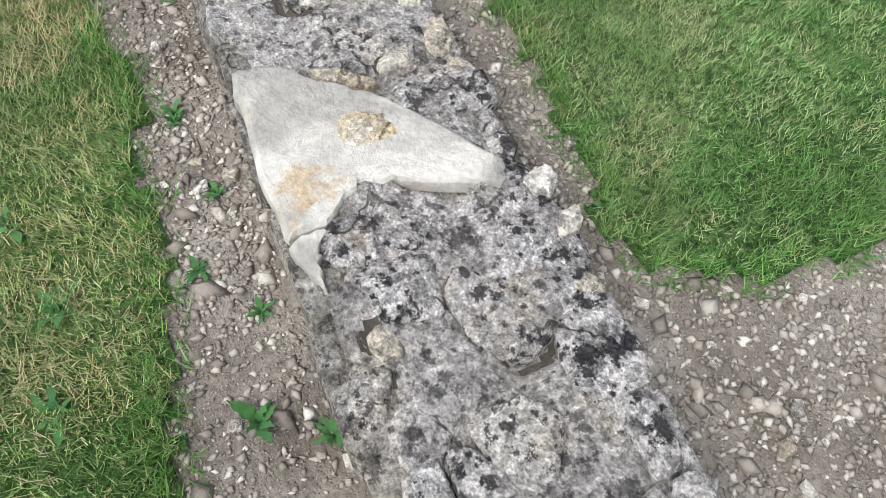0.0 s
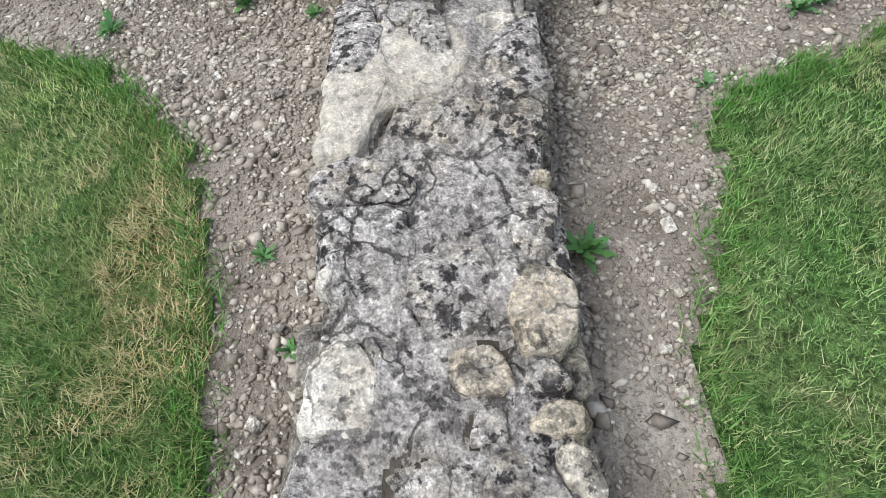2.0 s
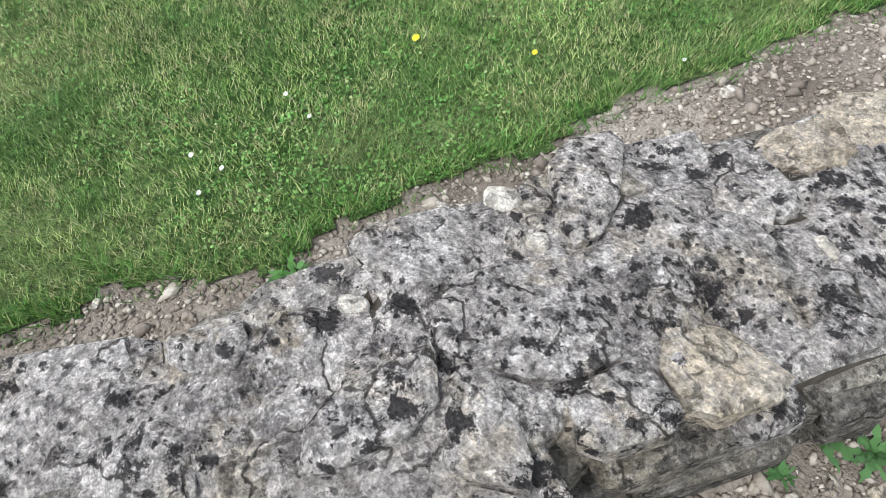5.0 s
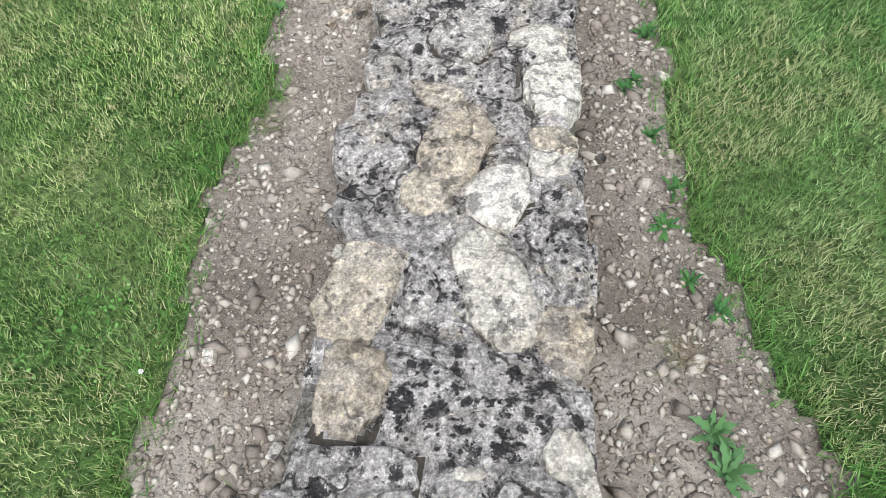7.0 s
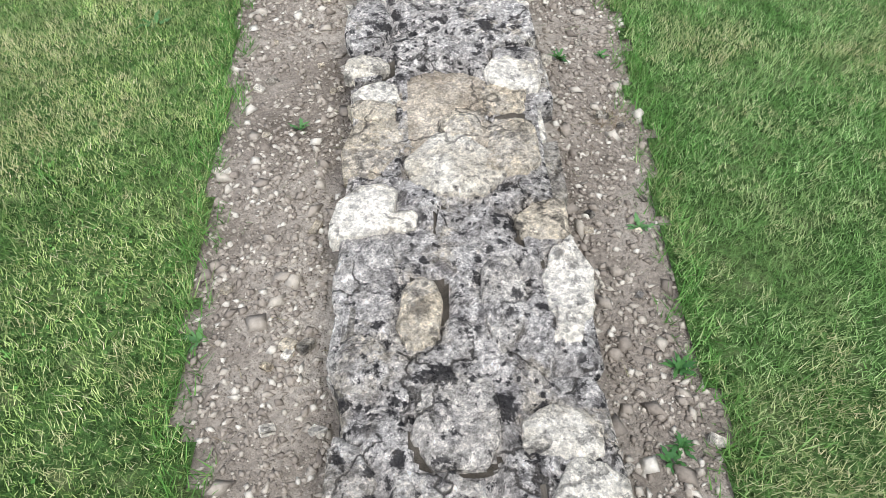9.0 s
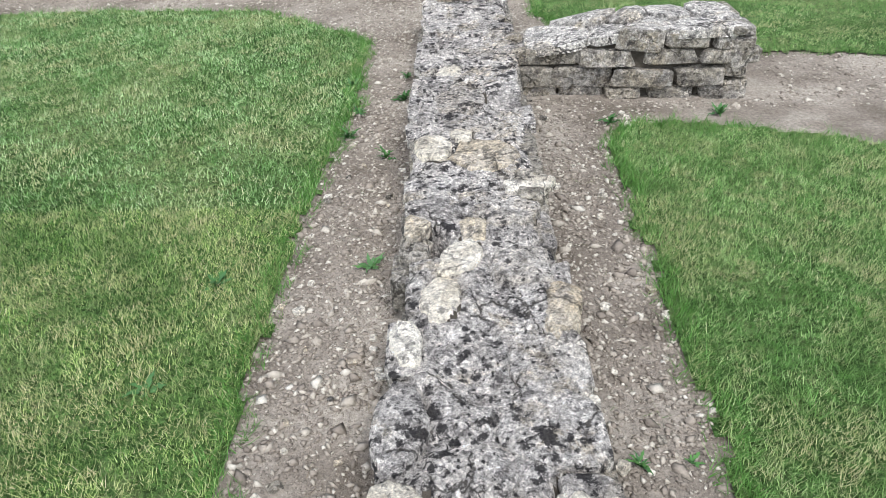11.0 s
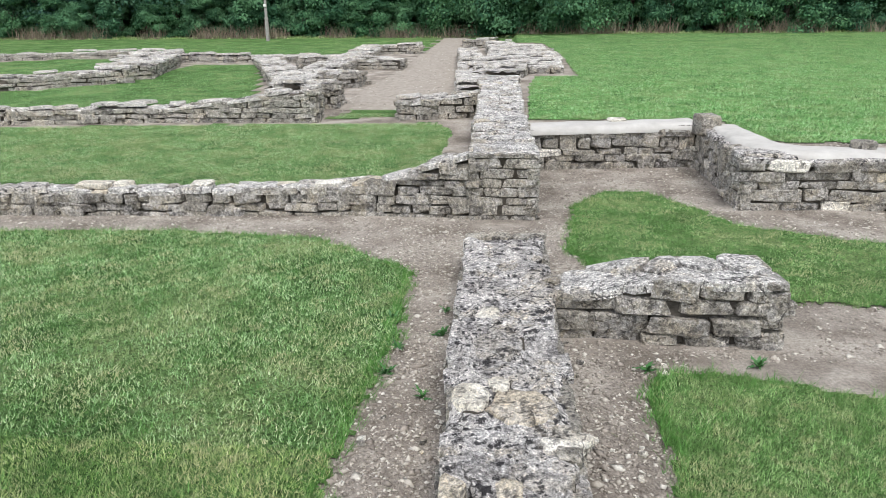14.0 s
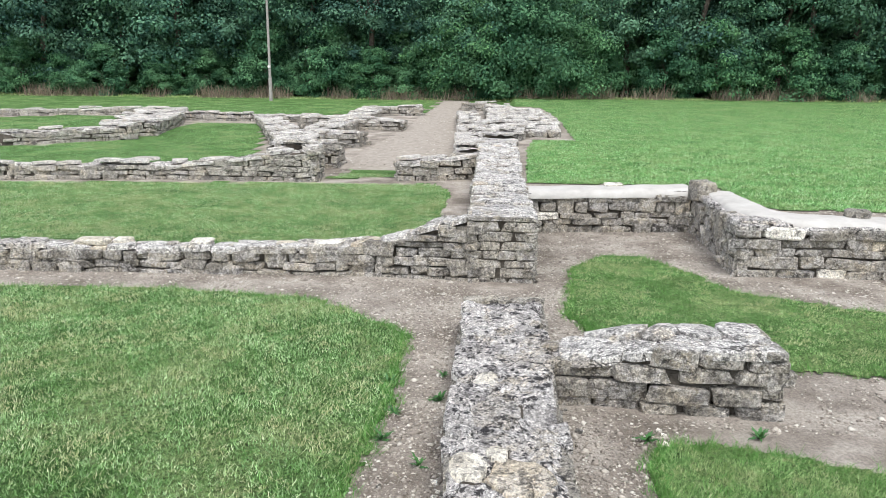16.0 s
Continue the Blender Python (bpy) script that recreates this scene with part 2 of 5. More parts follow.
DEEP = blade_material("deep_green_grass_blade", ((0.0, (0.04, 0.105, 0.022)), (0.5, (0.24, 0.455, 0.135)), (0.86, (0.42, 0.63, 0.26)), (1.0, (0.60, 0.62, 0.38))), 0.8)
FRESH = blade_material("fresh_grass_blade", ((0.0, (0.12, 0.31, 0.08)), (0.5, (0.245, 0.51, 0.175)), (0.85, (0.37, 0.62, 0.285)), (1.0, (0.51, 0.66, 0.39))), 0.4, 0.35)
WEED = leaf_material("weed_leaf", (0.04, 0.12, 0.035), (0.075, 0.19, 0.06), (0.14, 0.27, 0.115))
LEAF = leaf_material("tree_leaf", (0.014, 0.046, 0.034), (0.048, 0.128, 0.083), (0.135, 0.27, 0.165))
BUSH = leaf_material("bush_leaf", (0.018, 0.066, 0.034), (0.055, 0.155, 0.072), (0.13, 0.275, 0.13))
BARK = plain("bark", (0.04, 0.033, 0.026), (0.12, 0.10, 0.08), 9, 0.95, 0.03)
WOODFLOOR = plain("woodland_floor", (0.02, 0.022, 0.012), (0.06, 0.05, 0.03), 2, 0.95, 0.05)
DRY = blade_material("dry_grass", ((0.0, (0.13, 0.095, 0.06)), (0.5, (0.24, 0.18, 0.12)), (1.0, (0.36, 0.29, 0.19))), 0.2)
DEAD = blade_material("dead_stems", ((0.0, (0.11, 0.085, 0.065)), (0.5, (0.21, 0.16, 0.125)), (1.0, (0.31, 0.245, 0.19))), 0.0, 0.15)
CEMENT = plain("pale_cement_capping", (0.40, 0.38, 0.35), (0.53, 0.51, 0.475), 4, 0.9, 0.02)
POLE = plain("weathered_pole_paint", (0.20, 0.19, 0.175), (0.33, 0.31, 0.29), 6, 0.7)
SIGN = plain("white_plate", (0.6, 0.6, 0.58), (0.75, 0.75, 0.72), 8, 0.5)
YELLOW = plain("yellow_petal", (0.75, 0.58, 0.02), (0.85, 0.70, 0.04), 60, 0.6)
WHITE = plain("white_petal", (0.75, 0.75, 0.72), (0.85, 0.85, 0.82), 60, 0.6)


def pebble_material():
    k = Mat("limestone_chip", 0.92, 0.2)
    c = k.ramp(k.island_random(), (0.0, (0.23, 0.198, 0.168)), (0.5, (0.38, 0.334, 0.283)), (0.85, (0.54, 0.492, 0.42)), (1.0, (0.74, 0.70, 0.62)))
    c = k.mix(0.5, c, k.ramp(k.noise(90, 4, 0.7), (0.3, 0.5), (0.65, 1.0)), "MULTIPLY")
    return k.done(c, k.noise(120, 4, 0.7), 0.004, 0.8)


PEBBLE = pebble_material()


# ---- mesh helpers ----
rng = np.random.default_rng(7)


def mesh_from(name, verts, faces, mat, smooth=False):
    me = bpy.data.meshes.new(name)
    me.from_pydata([tuple(v) for v in verts], [], faces)
    me.materials.append(mat)
    if smooth:
        me.shade_smooth()
    me.update()
    return me


def thing(name, label, category, at=(0, 0, 0), group="", kind=""):
    ob = tagged(new(name), label, category, group, kind)
    ob.matrix_world = Matrix.Translation(at)
    return ob


def part(name, me, parent, label="", m=None):
    ob = new(name, me)
    ob.parent = parent
    if m is not None:
        ob.matrix_basis = m
    if label:
        ob["label"] = label
    return ob


def tri_soup(name, co, loops_per_face, mat):
    """A mesh of separate faces, each with the same number of corners."""
    n = len(co)
    me = bpy.data.meshes.new(name)
    me.vertices.add(n)
    me.vertices.foreach_set("co", co.astype(np.float32).ravel())
    me.loops.add(n)
    me.loops.foreach_set("vertex_index", np.arange(n, dtype=np.int32))
    me.polygons.add(n // loops_per_face)
    me.polygons.foreach_set("loop_start", np.arange(0, n, loops_per_face, dtype=np.int32))
    me.materials.append(mat)
    me.update(calc_edges=True)
    return me


# ---- the ground's height ----
def low(y):
    d = np.asarray(y, dtype=float) - 13.0
    return 0.0225 * (d + np.sqrt(d * d + 4)) - 0.0032


def step01(v, a, b):
    t = np.clip((np.asarray(v, dtype=float) - a) / (b - a), 0, 1)
    return t * t * (3 - 2 * t)


def height(x, y):
    """Ground level: the dug-out floor, rising gently to the far trees, and the higher lawn behind the retaining wall."""
    x, y = np.asarray(x, dtype=float), np.asarray(y, dtype=float)
    lo = low(np.minimum(y, 60))
    up = 0.6 + 0.03 * (np.clip(y, 9, 60) - 12.4)
    behind_r1 = step01(y - 0.145 * np.clip(x + 3.25, 0, 2.4), 12.45, 12.63) * step01(x, -3.62, -3.42)
    behind_r3 = step01(x, -0.78, -0.60) * step01(y - 0.04 * (x + 1.03), 10.40, 10.58)
    w = np.maximum(behind_r1, behind_r3)
    return lo + (np.maximum(up, lo) - lo) * w


def relief(x, y):
    """Small bumps of the ground along the walk."""
    x, y = np.asarray(x, dtype=float), np.asarray(y, dtype=float)
    near = (x > -7) & (x < 1.5) & (y > -3.2) & (y < 9)
    return np.where(near, 0.010 * wobble(x, y, 1.6) + 0.005 * wobble(x, y, 7.0, 3.0), 0.0)


def inside(x, y, poly):
    """Which points lie in a polygon."""
    res = np.zeros(np.shape(x), dtype=bool)
    n = len(poly)
    for i in range(n):
        (x0, y0), (x1, y1) = poly[i], poly[(i + 1) % n]
        if y0 == y1:
            continue
        cross = ((y0 > y) != (y1 > y)) & (x < (x1 - x0) * (y - y0) / (y1 - y0) + x0)
        res ^= cross
    return res


def wobble(x, y, s, seed=0.0):
    """Cheap smooth noise for ragged edges, about -1 to 1."""
    return (np.sin(x * 2.1 * s + 1.3 + seed) * np.cos(y * 2.7 * s - 0.4) + 0.6 * np.sin(x * 5.3 * s - y * 4.1 * s + seed)
            + 0.4 * np.cos(x * 11.7 * s + y * 9.3 * s + 2 * seed)) / 2.0


LAWNS = {
    "by_first_wall": [(70, -2.4), (1.6, -1.25), (-0.2, -1.14), (-0.71, -1.05), (-1.4, -0.93), (-2.1, -1.0), (-2.55, -1.22), (-2.86, -1.48), (-3.1, -1.9), (-3.5, -4), (-3.9, -60), (70, -60)],
    "between_walls": [(-0.02, 0.3), (-0.14, 0.08), (-0.32, 0.03), (-0.8, 0.12), (-1.5, 0.21), (-2.0, 0.40), (-2.4, 0.57), (-2.48, 0.89), (-2.63, 1.29), (-2.76, 1.6), (-2.79, 2.5), (-2.74, 3.7), (-2.75, 5.9), (-2.65, 6.15), (-2.2, 6.18), (-1.46, 5.93), (-0.4, 5.5), (0.4, 4.4), (0.2, 2.0), (0.05, 0.7)],
    "east": [(2.0, 0.5), (2.1, 5.0), (3.2, 5.4), (70, 2), (70, -1.2), (2.2, -0.2)],
    "west": [(-4.25, -60), (-4.2, -1.6), (-3.99, -0.5), (-4.06, 0.3), (-4.12, 1.0), (-4.15, 1.5), (-4.08, 2.1), (-4.18, 2.6), (-4.22, 3.2), (-4.3, 4.2), (-4.31, 5.2), (-4.26, 6.6), (-4.33, 7.80), (-4.80, 8.22), (-5.36, 8.70), (-6.91, 8.87), (-8.56, 8.72), (-70, 5.5), (-70, -60)],
    "island": [(-3.0, 8.5), (-2.82, 10.15), (-2.43, 10.82), (-1.88, 10.89), (-1.47, 10.09), (-1.23, 9.46), (-0.06, 8.88), (2.5, 8.4), (8, 7.4), (8, 6.5), (1.2, 7.0), (-0.81, 7.34), (-1.45, 7.38), (-2.81, 7.93)],
    "second_room": [(-70, 6.9), (-9.9, 10.3), (-4.81, 10.9), (-4.62, 13), (-4.61, 15.3), (-5.0, 16.1), (-7.4, 15.95), (-13.6, 15.3), (-70, 11.5)],
    "upper": [(-3.28, 13.0), (-3.2, 17.5), (-3.0, 19.5), (-2.0, 19.7), (-1.95, 27), (-2.3, 34), (-5.2, 36.3), (-5.9, 40), (-6.1, 60), (80, 60), (80, 13), (8, 11.4), (2, 11.25), (0.6, 11.35), (-0.2, 11.3), (-0.42, 11.6), (-0.5, 13.1)],
    "far_room": [(-60, 13.3), (-15.5, 16.4), (-10, 17.2), (-10.1, 20), (-11.5, 24.5), (-12.7, 28), (-15.6, 28.3), (-14.9, 25.3), (-15.7, 22), (-18, 20.0), (-60, 17.5)],
    "far_left": [(-60, 20.0), (-18.5, 22.2), (-16.8, 24.5), (-17.6, 28), (-19.2, 31), (-26, 28.9), (-60, 28)],
    "threshold": [(-7.2, 16.5), (-5.9, 16.85), (-6.0, 17.7), (-7.1, 17.8)],
    "far_field": [(-7.5, 34.0), (-7.6, 60), (-90, 60), (-90, 30.2), (-26, 30.3), (-20, 32.3), (-13, 30.4), (-10, 33.8)],
}


def lawn_at(x, y):
    e = 0.048
    wx = x + e * wobble(x, y, 3.0, 0.7) + 0.018 * wobble(x, y, 13.0, 2.0)
    wy = y + e * wobble(y, x, 3.0, 4.1) + 0.018 * wobble(y, x, 13.0, 5.0)
    res = np.zeros(np.shape(x), dtype=bool)
    for poly in LAWNS.values():
        res |= inside(wx, wy, poly)
    return res


def lines(*spans):
    """Grid lines: (start, step) spans and the last end."""
    out = []
    for (a, st), (b, _) in zip(spans, spans[1:]):
        n = max(1, round((b - a) / st))
        out += [a + (b - a) * i / n for i in range(n)]
    return np.array(out + [spans[-1][0]])


GX = lines((-420, 60), (-120, 8), (-40, 1.2), (-14, 0.35), (-6.3, 0.04), (0.8, 0.3), (6, 1.2), (40, 8), (120, 60), (420, 1))
GY = lines((-420, 60), (-60, 8), (-12, 0.8), (-2.4, 0.04), (9.8, 0.1), (13.2, 0.3), (22, 0.6), (46, 4), (70, 60), (450, 1))


def build_ground():
    X, Y = np.meshgrid(GX, GY)
    Z = height(X, Y)
    Z = Z + relief(X, Y)
    nx, ny = len(GX), len(GY)
    idx = np.arange(nx * ny).reshape(ny, nx)
    quads = np.stack([idx[:-1, :-1], idx[:-1, 1:], idx[1:, 1:], idx[1:, :-1]], -1).reshape(-1, 4)
    co = np.stack([X, Y, Z], -1).reshape(-1, 3)
    tagged(new("ground", mesh_from("ground", co, quads.tolist(), SOIL, True)), "trodden stony brown soil between ruined walls", "ground", kind="structure")
    # the lawn: turf a little proud of the soil, wherever the grass grows
    cx = (X[:-1, :-1] + X[1:, 1:]) / 2
    cy = (Y[:-1, :-1] + Y[1:, 1:]) / 2
    mask = (lawn_at(cx, cy) | (np.abs(cx) > 90) | (np.abs(cy) > 65)).reshape(-1)
    faces = quads[mask]
    used, inv = np.unique(faces, return_inverse=True)
    lc = co[used].copy()
    lc[:, 2] += 0.012
    tagged(new("lawn", mesh_from("lawn", lc, inv.reshape(-1, 4).tolist(), TURF, True)), "mown green lawn with drier yellowish patches", "lawn", kind="structure")


build_ground()


# ---- ruined walls ----
def unit_stone(seed):
    """A rough block about one unit across, with worn edges."""
    r = random.Random(seed)
    bm = bmesh.new()
    bmesh.ops.create_cube(bm, size=1.0)
    for v in bm.verts:
        v.co += Vector((r.uniform(-.11, .11), r.uniform(-.08, .08), r.uniform(-.12, .12)))
    bmesh.ops.bevel(bm, geom=list(bm.edges), offset=r.uniform(0.07, 0.14), segments=1, affect="EDGES")
    for v in bm.verts:
        v.co += Vector((r.uniform(-.03, .03), r.uniform(-.05, .05), r.uniform(-.045, .045)))
    me = bpy.data.meshes.new("stone_block")
    bm.to_mesh(me)
    bm.free()
    return me


BLOCKS = {}
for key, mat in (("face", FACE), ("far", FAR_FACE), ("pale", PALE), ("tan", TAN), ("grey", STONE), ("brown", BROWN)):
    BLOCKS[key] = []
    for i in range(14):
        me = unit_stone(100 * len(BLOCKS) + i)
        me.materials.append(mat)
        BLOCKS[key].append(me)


class Line:
    """A wall's centre line: nodes of x, y, width and height above the low ground; u runs along it."""

    def __init__(self, nodes):
        self.n = np.array(nodes, dtype=float)
        seg = np.hypot(np.diff(self.n[:, 0]), np.diff(self.n[:, 1]))
        self.u = np.concatenate([[0], np.cumsum(seg)])
        self.length = float(self.u[-1])

    def at(self, u):
        return [float(np.interp(u, self.u, self.n[:, i])) for i in range(4)]

    def way(self, u):
        a, b = self.at(max(0, u - 0.15)), self.at(min(self.length, u + 0.15))
        d = Vector((b[0] - a[0], b[1] - a[1]))
        return d.normalized()

    def place(self, u, v):
        x, y, w, h = self.at(u)
        d = self.way(u)
        return x - d.y * v, y + d.x * v

    def top(self, u):
        x, y, w, h = self.at(u)
        return float(low(y)) + h


def clip_cell(poly, p, q):
    """Keep the part of poly nearer to p than to q."""
    mx, my, nx, ny = (p[0] + q[0]) / 2, (p[1] + q[1]) / 2, q[0] - p[0], q[1] - p[1]
    out = []
    for i in range(len(poly)):
        a, b = poly[i], poly[(i + 1) % len(poly)]
        da, db = (a[0] - mx) * nx + (a[1] - my) * ny, (b[0] - mx) * nx + (b[1] - my) * ny
        if da <= 0:
            out.append(a)
        if (da < 0) != (db < 0) and da != db:
            t = da / (da - db)
            out.append((a[0] + (b[0] - a[0]) * t, a[1] + (b[1] - a[1]) * t))
    return out


def round_off(poly, inset, r):
    """Shrink a cell a little and cut its corners."""
    cx, cy = sum(p[0] for p in poly) / len(poly), sum(p[1] for p in poly) / len(poly)
    pts = []
    for x, y in poly:
        d = math.hypot(x - cx, y - cy) or 1
        k = max(0.3, 1 - inset / d)
        pts.append((cx + (x - cx) * k, cy + (y - cy) * k))
    out = []
    for i in range(len(pts)):
        a, b = pts[i], pts[(i + 1) % len(pts)]
        for t in (0.22, 0.78):
            j = r.uniform(-0.06, 0.06)
            out.append((a[0] + (b[0] - a[0]) * (t + j), a[1] + (b[1] - a[1]) * (t + j)))
    return (cx, cy), out


def slab_mesh(name, centre, ring, place, top, thick, dome, mat, r):
    """A flat-topped stone of irregular outline, from a ring of places on the wall's top."""
    n = len(ring)
    verts, faces = [], []
    c = centre
    tilt_a, tilt_b = r.uniform(-0.05, 0.05), r.uniform(-0.05, 0.05)
    for k, dz in ((1.02, -thick), (1.0, -0.009), (0.86, 0.0)):
        for u, v in ring:
            uu, vv = c[0] + (u - c[0]) * k, c[1] + (v - c[1]) * k
            x, y = place(uu, vv)
            z = top(uu) + dz + (tilt_a * (uu - c[0]) + tilt_b * (vv - c[1])) + r.uniform(-0.003, 0.003)
            verts.append((x, y, z))
    x, y = place(*c)
    verts.append((x, y, top(c[0]) + dome))
    for lvl in (0, 1):
        for i in range(n):
            j = (i + 1) % n
            faces.append((lvl * n + i, lvl * n + j, (lvl + 1) * n + j, (lvl + 1) * n + i))
    for i in range(n):
        faces.append((2 * n + i, 2 * n + (i + 1) % n, 3 * n))
    return mesh_from(name, verts, faces, mat)


def join_blocks(core, blocks, mat):
    """Many small far-off stones as one mesh under their wall."""
    cos, polys, base = [], [], 0
    for me, mtx in blocks:
        n = len(me.vertices)
        v = np.empty(n * 3)
        me.vertices.foreach_get("co", v)
        m = np.array(mtx)
        cos.append(v.reshape(-1, 3) @ m[:3, :3].T + m[:3, 3])
        polys += [[base + k for k in p.vertices] for p in me.polygons]
        base += n
    if cos:
        ob = part("stones", mesh_from("stones", np.concatenate(cos), polys, mat), core)
        ob["kind"] = "stuff"


def within_bed(x, y, stone):
    """1 on a bedded stone's outline, less inside it, more outside."""
    sx, sy, a, b, turn = stone[:5]
    c, s = math.cos(radians(turn)), math.sin(radians(turn))
    p, q = (x - sx) * c + (y - sy) * s, (y - sy) * c - (x - sx) * s
    return (np.abs(p / a) ** 3.2 + np.abs(q / b) ** 3.2) ** (1 / 3.2)


def sink_beds(verts, bed, hollows, r):
    """Lower the mortar under each bedded stone and in the open joint round it; returns how deep each joint is dug."""
    if not bed:
        return []
    v = np.array(verts)
    joint, under = np.zeros(len(v)), np.zeros(len(v))
    for stone in bed:
        d = (within_bed(v[:, 0], v[:, 1], stone) - 1) * min(stone[2], stone[3])
        open_side = 0.5 + 0.5 * np.sin(np.arctan2(v[:, 1] - stone[1], v[:, 0] - stone[0]) + r.uniform(0, 6.28))
        joint = np.maximum(joint, r.uniform(0.003, 0.026) * (0.1 + open_side ** 2) * np.exp(-((d - 0.002) / 0.011) ** 2))
        under = np.maximum(under, np.where(d < -0.012, 0.022, 0.0))
    for hollow in hollows:
        under = np.maximum(under, np.where(within_bed(v[:, 0], v[:, 1], hollow) < 1, 0.035, 0.0))
    v[:, 2] -= np.maximum(joint, under)
    verts[:] = [tuple(p) for p in v.tolist()]
    return np.where(under > 0, 0.0, joint)


def ruin_wall(name, label, nodes, seed, spacing=0.16, course=(0.07, 0.12), long=(0.12, 0.32), key="face", top_mat=None,
              sides=(-1, 1), ends=(), pits=(), bed=(), hollows=(), crust=CRUST, far=False, pale=0.05, rough_top=0.023, tall=0.14):
    """A low rubble wall: a mortar core, coursed stones on its faces and irregular flat stones bedded along its top."""
    r = random.Random(seed)
    ln = Line(nodes)
    top_mat = top_mat or STONE
    # core
    du = 0.014 if bed else 0.04 if spacing < 0.25 else 0.07
    nu, nv = max(2, round(ln.length / du)), 46 if bed else 18 if spacing < 0.25 else 10
    verts, faces = [], []
    for i in range(nu + 1):
        u = ln.length * i / nu
        x, y, w, h = ln.at(u)
        base = float(low(y)) - 0.12
        half = w / 2 - (0.045 if spacing < 0.2 else 0.075)
        prof = [(-half, base)] + [(-half + 2 * half * k / nv, None) for k in range(nv + 1)] + [(half, base)]
        for v, z in prof:
            px, py = ln.place(u, v + (0.012 * noise.noise((u * 7, v * 9, seed)) if z is None else 0))
            if z is None:
                e = 1 - min(1, (half - abs(v)) / 0.05)
                z = ln.top(u) - 0.019 - 0.02 * e + rough_top * noise.fractal((px * 7, py * 7, seed * 1.7), 0.8, 2.1, 5)
                for pu, pv, pr, pd in pits:
                    q = math.hypot(px - pu, py - pv) / pr
                    if q < 1.3:
                        z -= pd * (1 - step01(q, 0.6, 1.3))
            verts.append((px, py, float(z)))
    m = nv + 3
    dug = sink_beds(verts, bed, hollows, r)
    for i in range(nu):
        for k in range(m - 1):
            faces.append((i * m + k, i * m + k + 1, (i + 1) * m + k + 1, (i + 1) * m + k))
    faces.append(tuple(range(m)))
    faces.append(tuple(reversed(range(nu * m, nu * m + m))))
    me = mesh_from(name, verts, faces, crust, True)
    me.materials.append(JOINT)
    for p in me.polygons[:nu * (m - 1)]:
        if p.index % (m - 1) in (0, m - 2):
            p.material_index = 1
        elif bed and sum(dug[v] for v in p.vertices) > 0.046:
            p.material_index = 1
    me.polygons[-1].material_index = me.polygons[-2].material_index = 1
    core = tagged(new(name, me), label, "wall", kind="structure")
    made = []
    # faces, course by course
    runs = [(s, 0, ln.length) for s in sides]
    for s, a, b in runs:
        z0 = -0.03
        hmax = max(n[3] for n in nodes)
        while z0 < hmax - 0.03:
            ch = r.uniform(*course)
            u = a - r.uniform(0, 0.1)
            while u < b:
                l = r.uniform(*long)
                uc = u + l / 2
                u += l
                if uc < a or uc > b:
                    continue
                x, y, w, h = ln.at(uc)
                if z0 + ch * 0.6 > h:
                    continue
                tall_one = r.random() < tall
                hh = min(ch * (1.9 if tall_one else 1.0), h - z0 + 0.012)
                crown = z0 + hh > h - 0.02
                d = ln.way(uc)
                dep = r.uniform(0.10, 0.16)
                v = s * (w / 2 - dep / 2 + r.uniform(-0.04, 0.018) + (0.012 if tall_one else 0))
                px, py = ln.place(uc, v)
                pz = float(low(y)) + z0 + hh / 2 + (-0.034 if crown and bed else -0.012 if crown else r.uniform(-0.010, 0.008))
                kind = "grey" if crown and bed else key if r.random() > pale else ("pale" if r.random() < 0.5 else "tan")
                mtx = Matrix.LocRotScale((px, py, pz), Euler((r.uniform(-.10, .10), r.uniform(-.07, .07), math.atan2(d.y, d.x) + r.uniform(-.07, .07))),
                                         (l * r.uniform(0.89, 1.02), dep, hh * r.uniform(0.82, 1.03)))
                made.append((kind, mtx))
            z0 += ch
    for end in ends:
        uc = 0 if end == 0 else ln.length
        x, y, w, h = ln.at(uc)
        d = ln.way(uc)
        z0 = -0.03
        while z0 < h - 0.03:
            ch = min(r.uniform(*course), h - z0 + 0.012)
            v = -w / 2
            while v < w / 2 - 0.05:
                l = min(r.uniform(*long), w / 2 - v)
                px, py = ln.place(uc, v + l / 2)
                out = -1 if end == 0 else 1
                mtx = Matrix.LocRotScale((px - d.x * out * 0.05, py - d.y * out * 0.05, float(low(y)) + z0 + ch / 2), Euler((r.uniform(-.04, .04), r.uniform(-.04, .04), math.atan2(d.y, d.x) + math.pi / 2 + r.uniform(-.05, .05))),
                                         (l * 0.97, 0.14, ch * r.uniform(0.86, 0.97)))
                made.append((key if r.random() > pale else "pale", mtx))
                v += l
            z0 += ch
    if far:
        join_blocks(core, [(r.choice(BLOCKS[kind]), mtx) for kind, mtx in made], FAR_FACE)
    else:
        for kind, mtx in made:
            part("stone", r.choice(BLOCKS[kind]), core, m=mtx)
    # flat stones bedded in the top
    seeds, slabs = [], []
    u = spacing * 0.3
    while u < ln.length:
        w = ln.at(u)[2]
        cnt = max(2, round(w / spacing))
        for k in range(cnt):
            if r.random() < 0.30:
                continue
            seeds.append((u + r.uniform(-.45, .45) * spacing, -w / 2 + w * (k + 0.5 + r.uniform(-.38, .38)) / cnt))
        u += spacing
